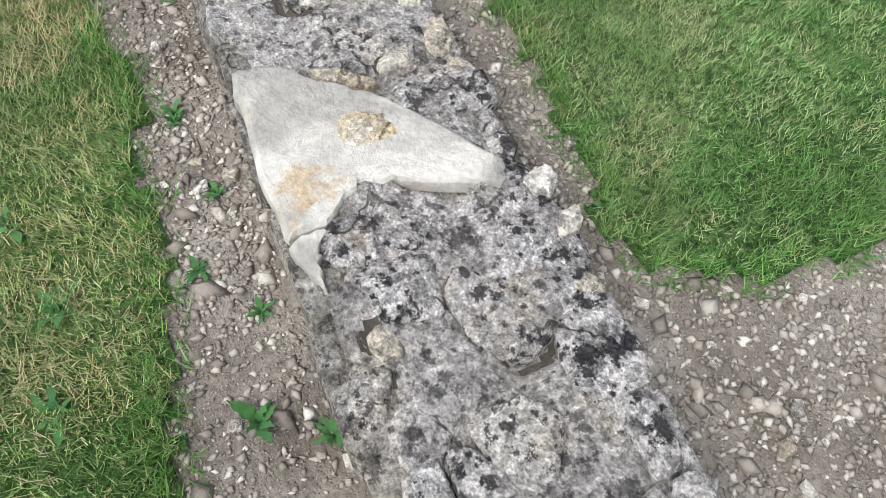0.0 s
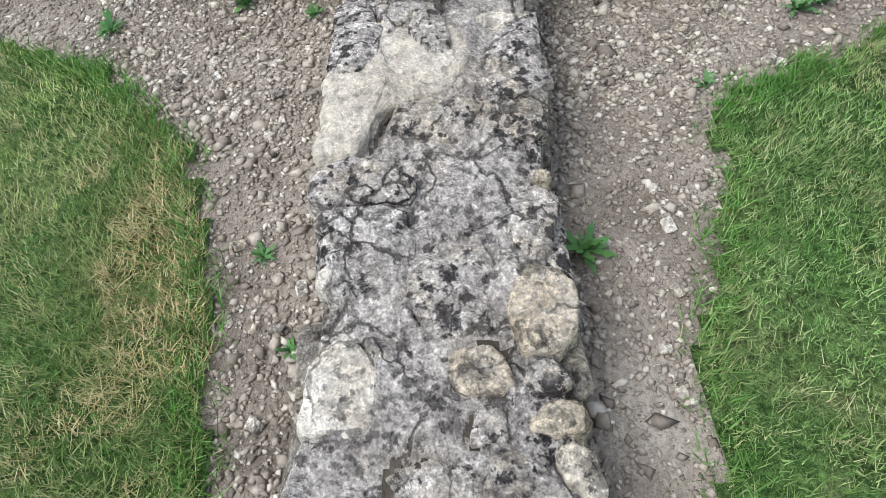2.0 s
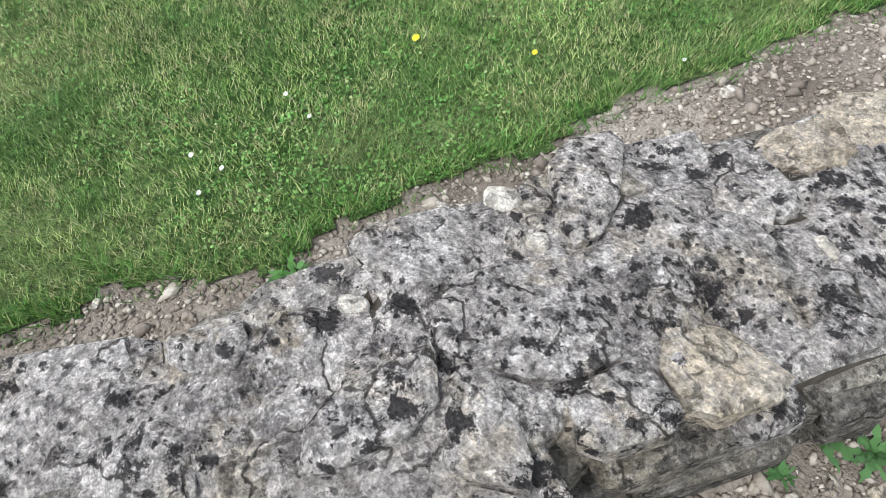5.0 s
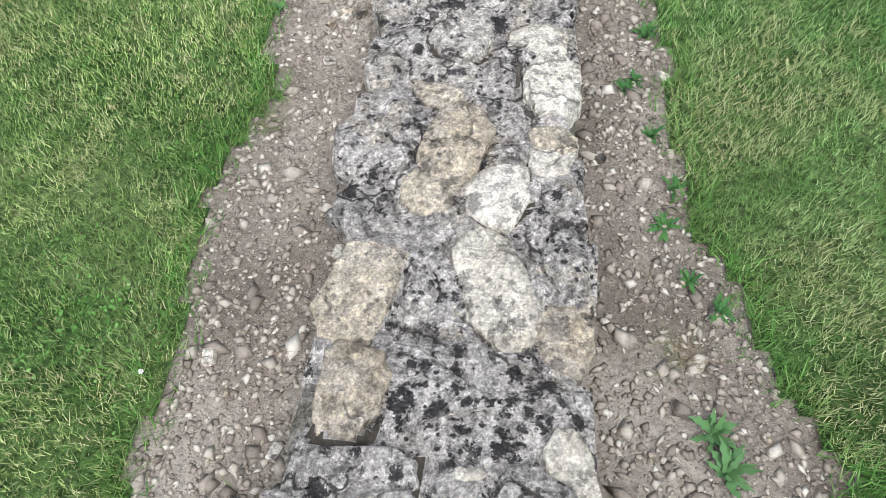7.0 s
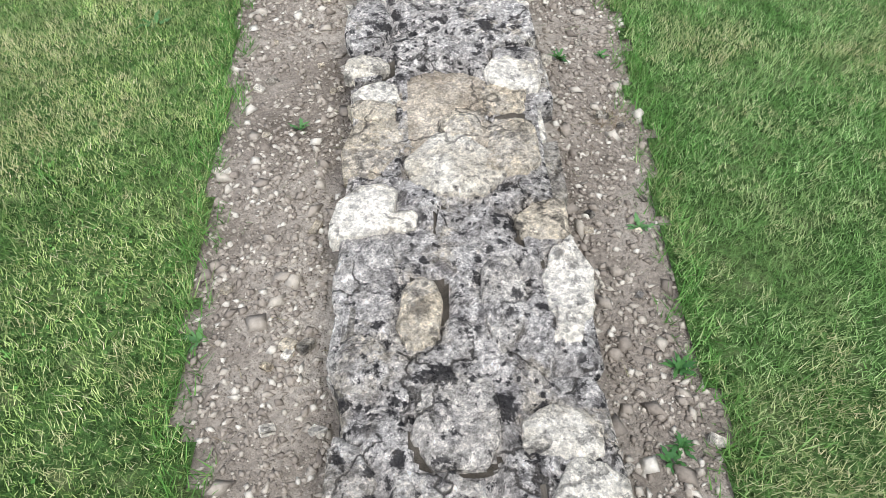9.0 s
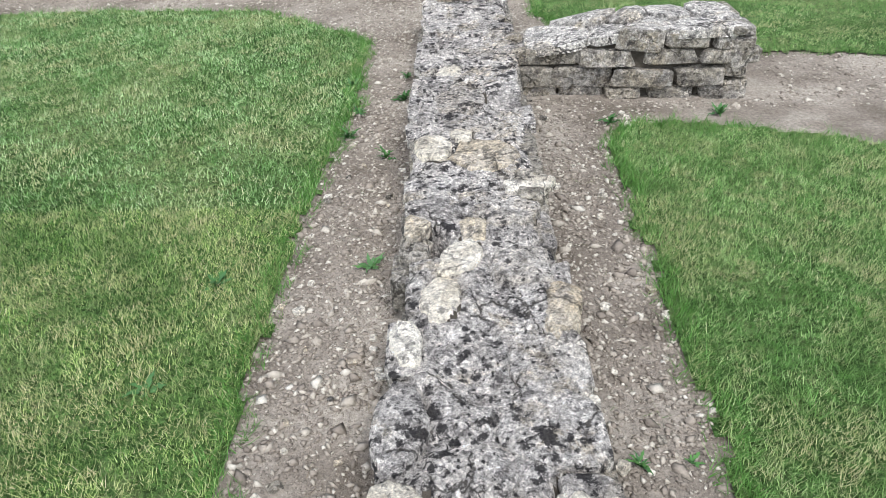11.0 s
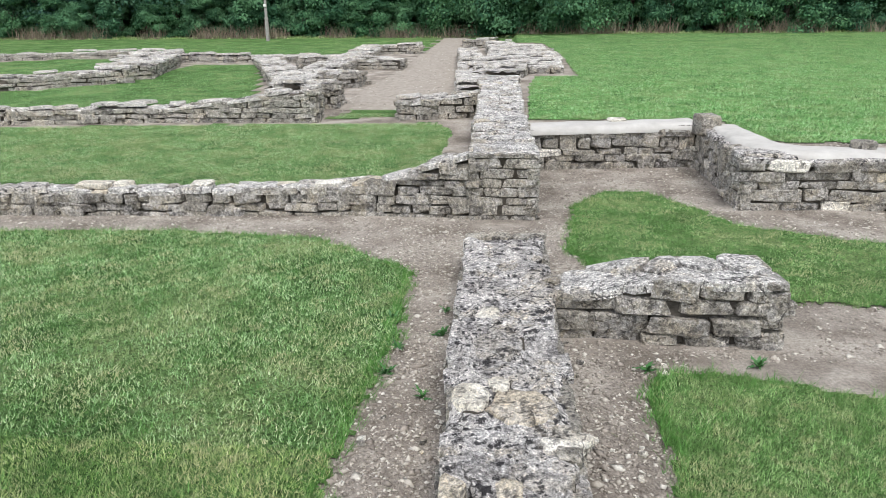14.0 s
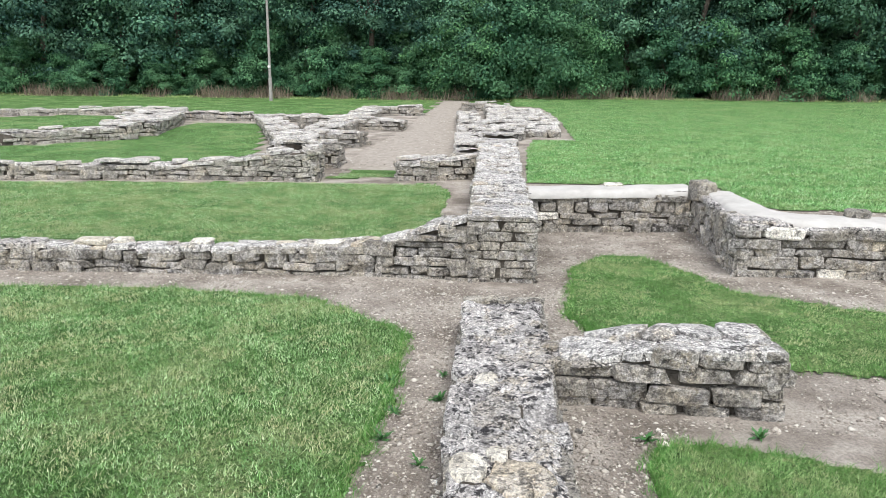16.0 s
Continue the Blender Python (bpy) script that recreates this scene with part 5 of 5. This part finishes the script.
# ---- the wood behind ----
def crown_mesh(name, seed, wide, tall, clumps, per, leaf, mat, skirt=0.1):
    """A crown of leaf clumps round a lopsided outline, with gaps between them."""
    g = np.random.default_rng(seed)
    a, f = g.uniform(0, 2 * np.pi, clumps), g.uniform(0, 1, clumps)
    prof = np.sin(np.pi * np.clip(skirt + (1 - skirt) * f, 0, 1) ** 0.8) * 0.85 + 0.18
    rad = wide * prof * g.uniform(0.45, 1.05, clumps) * (1 + 0.2 * np.sin(3 * a + seed))
    c = np.stack([np.cos(a) * rad, np.sin(a) * rad, tall * f], -1)
    d0 = g.normal(0, 1, (clumps, per, 3))
    d0[..., 2] = np.abs(d0[..., 2]) - 0.35
    d0 /= np.linalg.norm(d0, axis=2)[..., None]
    bough = wide * g.uniform(0.16, 0.36, clumps)[:, None, None] * np.array([1.15, 1.15, 0.72])
    pts = (c[:, None, :] + d0 * bough * g.uniform(0.55, 1.08, (clumps, per, 1)) + g.normal(0, 0.035 * wide, (clumps, per, 3))).reshape(-1, 3)
    n = len(pts)
    facing = d0.reshape(-1, 3) + g.normal(0, 0.38, (n, 3)) + np.array([0, 0, 0.25])
    facing /= np.linalg.norm(facing, axis=1)[:, None]
    d1 = np.cross(facing, g.normal(0, 1, (n, 3)))
    d1 /= np.linalg.norm(d1, axis=1)[:, None]
    d2 = np.cross(facing, d1)
    s = leaf * g.uniform(0.6, 1.3, n)[:, None]
    co = np.stack([pts, pts + d1 * s * 0.5 + d2 * s * 0.32, pts + d1 * s, pts + d1 * s * 0.5 - d2 * s * 0.32], 1).reshape(-1, 3)
    return tri_soup(name, co, 4, mat)


def trunk_mesh(seed, tall, thick):
    """A tapered, slightly bent trunk that divides into limbs."""
    r = random.Random(seed)
    verts, faces = [], []

    def limb(p, d, length, r0, r1, depth):
        n, segs = 7, 5
        base = len(verts)
        q = Vector(p)
        for i in range(segs + 1):
            f = i / segs
            rr = r0 + (r1 - r0) * f
            side = d.orthogonal().normalized()
            up = d.cross(side)
            for k in range(n):
                t = 2 * math.pi * k / n
                verts.append(tuple(q + side * rr * math.cos(t) + up * rr * math.sin(t)))
            q = q + d * (length / segs)
            d = (d + Vector((r.uniform(-.1, .1), r.uniform(-.1, .1), 0.03))).normalized()
        for i in range(segs):
            for k in range(n):
                a = base + i * n + k
                b = base + i * n + (k + 1) % n
                faces.append((a, b, b + n, a + n))
        if depth:
            for _ in range(4):
                limb(q - d * length * r.uniform(0.0, 0.35), (d + Vector((r.uniform(-.9, .9), r.uniform(-.9, .9), r.uniform(0, .4)))).normalized(), length * 0.55, r1 * 0.8, r1 * 0.3, depth - 1)

    limb((0, 0, -0.2), Vector((r.uniform(-.06, .06), r.uniform(-.06, .06), 1)).normalized(), tall * 0.55, thick, thick * 0.6, 1)
    return mesh_from("trunk", verts, faces, BARK, True)


CROWNS = [crown_mesh("crown", 200 + i, 3.0, 8.5, 84, 300, 0.17, LEAF, 0.12) for i in range(4)]
SHRUBS = [crown_mesh("crown", 300 + i, 1.9, 3.6, 60, 230, 0.14, BUSH, 0.2) for i in range(4)]
THICKETS = [crown_mesh("crown", 320 + i, 3.4, 6.2, 150, 330, 0.15, BUSH, 0.22) for i in range(2)]
TRUNKS = [trunk_mesh(400 + i, 9, 0.2) for i in range(4)]
TWIGS = [trunk_mesh(500 + i, 2.6, 0.06) for i in range(2)]


def tree(x, y, k, lift, i, shrub=False):
    at = (x, y, float(height(x, y)))
    if shrub:
        ob = thing("bush", "dense leafy green bush at the wood's edge", "bush", at, "bushes along the wood")
        part("trunk", TWIGS[i % 2], ob)
        part("crown", SHRUBS[i % 4], ob)
    else:
        ob = thing("tree", "dark green broadleaved tree in a dense wood", "tree", at, "trees of the wood")
        part("trunk", TRUNKS[i % 4], ob)
        part("crown", CROWNS[i % 4], ob, m=Matrix.Translation((0, 0, lift)))
    ob.matrix_world = Matrix.LocRotScale(at, Euler((0, 0, random.uniform(0, 6.28))), (k, k, k * random.uniform(0.9, 1.15)))
    return ob


i = 0
x = -46.0
while x < 44:
    tree(x + random.uniform(-1, 1), 47.2 + random.uniform(-1.2, 1.2), random.uniform(0.9, 1.25), random.uniform(1.0, 2.2), i)
    tree(x + 2 + random.uniform(-1, 1), 51.5 + random.uniform(-1.2, 1.5), random.uniform(1.1, 1.4), random.uniform(0.5, 2.0), i + 1)
    tree(x + 1 + random.uniform(-1, 1), 56.5 + random.uniform(-1.2, 1.5), random.uniform(1.3, 1.6), random.uniform(0.3, 1.0), i + 3)
    i += 1
    x += random.uniform(3.4, 4.6)
x = -44.0
while x < 42:
    tree(x, 45.0 + random.uniform(-0.5, 0.9), random.uniform(0.7, 1.25), 0, i, True)
    i += 1
    x += random.uniform(2.4, 4.2)
x = -46.0
while x < 46:
    for row, big in ((49.0, 1.3), (53.5, 1.7), (58.5, 2.2)):
        tree(x + random.uniform(-1, 1), row + random.uniform(-0.7, 0.7), big * random.uniform(0.9, 1.2), 0, i, True)
        i += 1
    x += 2.6
for bx, by, k, turn in ((-6.0, 45.6, 0.92, 10), (-3.0, 45.2, 1.08, 130), (0.0, 45.7, 0.88, 250)):
    ob = thing("bush", "large spreading leafy bush at the wood's edge", "bush", (bx, by, float(height(bx, by))), "bushes along the wood")
    part("trunk", TWIGS[i % 2], ob)
    part("crown", THICKETS[i % 2], ob)
    ob.matrix_world = Matrix.LocRotScale((bx, by, float(height(bx, by))), Euler((0, 0, radians(turn))), (k, k, k))
    i += 1
tree(13.2, 45.6, 1.2, 3.6, 2)
xs = np.linspace(-120, 120, 60)
verts, faces = [], []
for j, yy in enumerate(np.linspace(45.4, 80, 12)):
    for xx in xs:
        verts.append((xx, yy + 0.5 * math.sin(xx * 0.9), float(height(xx, yy)) + 0.04 + 0.05 * math.sin(xx * 2.1 + yy)))
for j in range(11):
    for k in range(59):
        a = j * 60 + k
        faces.append((a, a + 1, a + 61, a + 60))
tagged(new("woodland_floor", mesh_from("woodland_floor", verts, faces, WOODFLOOR, True)), "dark leaf-littered floor of the wood", "ground", kind="structure")
edge = scatter(-40, 38, 43.2, 44.6, 150, lambda x, y: np.sin(x * 1.7) + np.sin(x * 0.6 + 1) + rng.uniform(-1, 1, len(x)) > 0.1)
blades("dry_grass", "tall dry brownish grass along the wood's edge", edge, 0.66, 0.030, 0.5, DEAD)
edge = scatter(-40, 38, 43.2, 45.4, 60, lambda x, y: x > -200)
blades("rough_grass", "rough green grass along the wood's edge", edge, 0.13, 0.03, 0.5, GRASS)


def turned(name, rings, n, mat):
    """A round tapered post from rings of radius and height."""
    verts, faces = [], []
    for rad, z in rings:
        for k in range(n):
            t = 2 * math.pi * k / n
            verts.append((rad * math.cos(t), rad * math.sin(t), z))
    for i in range(len(rings) - 1):
        for k in range(n):
            a, b = i * n + k, i * n + (k + 1) % n
            faces.append((a, b, b + n, a + n))
    faces.append(tuple(range((len(rings) - 1) * n, len(rings) * n)))
    return mesh_from(name, verts, faces, mat, True)


px, py = -16.97, 41.4
pole = thing("street_pole", "tall slim grey pole at the lawn's far edge", "pole", (px, py, float(height(px, py))))
part("pole", turned("pole", [(0.10, -0.2), (0.10, 1.2), (0.075, 1.3), (0.06, 8.0), (0.05, 9.0), (0.0, 9.03)], 12, POLE), pole)
bm = bmesh.new()
bmesh.ops.create_cube(bm, size=1.0)
bmesh.ops.bevel(bm, geom=list(bm.edges), offset=0.06, segments=1, affect="EDGES")
me = bpy.data.meshes.new("plate")
bm.to_mesh(me)
bm.free()
me.materials.append(SIGN)
part("plate", me, pole, "small white plate", Matrix.LocRotScale((0, -0.09, 1.85), None, (0.16, 0.03, 0.12)))
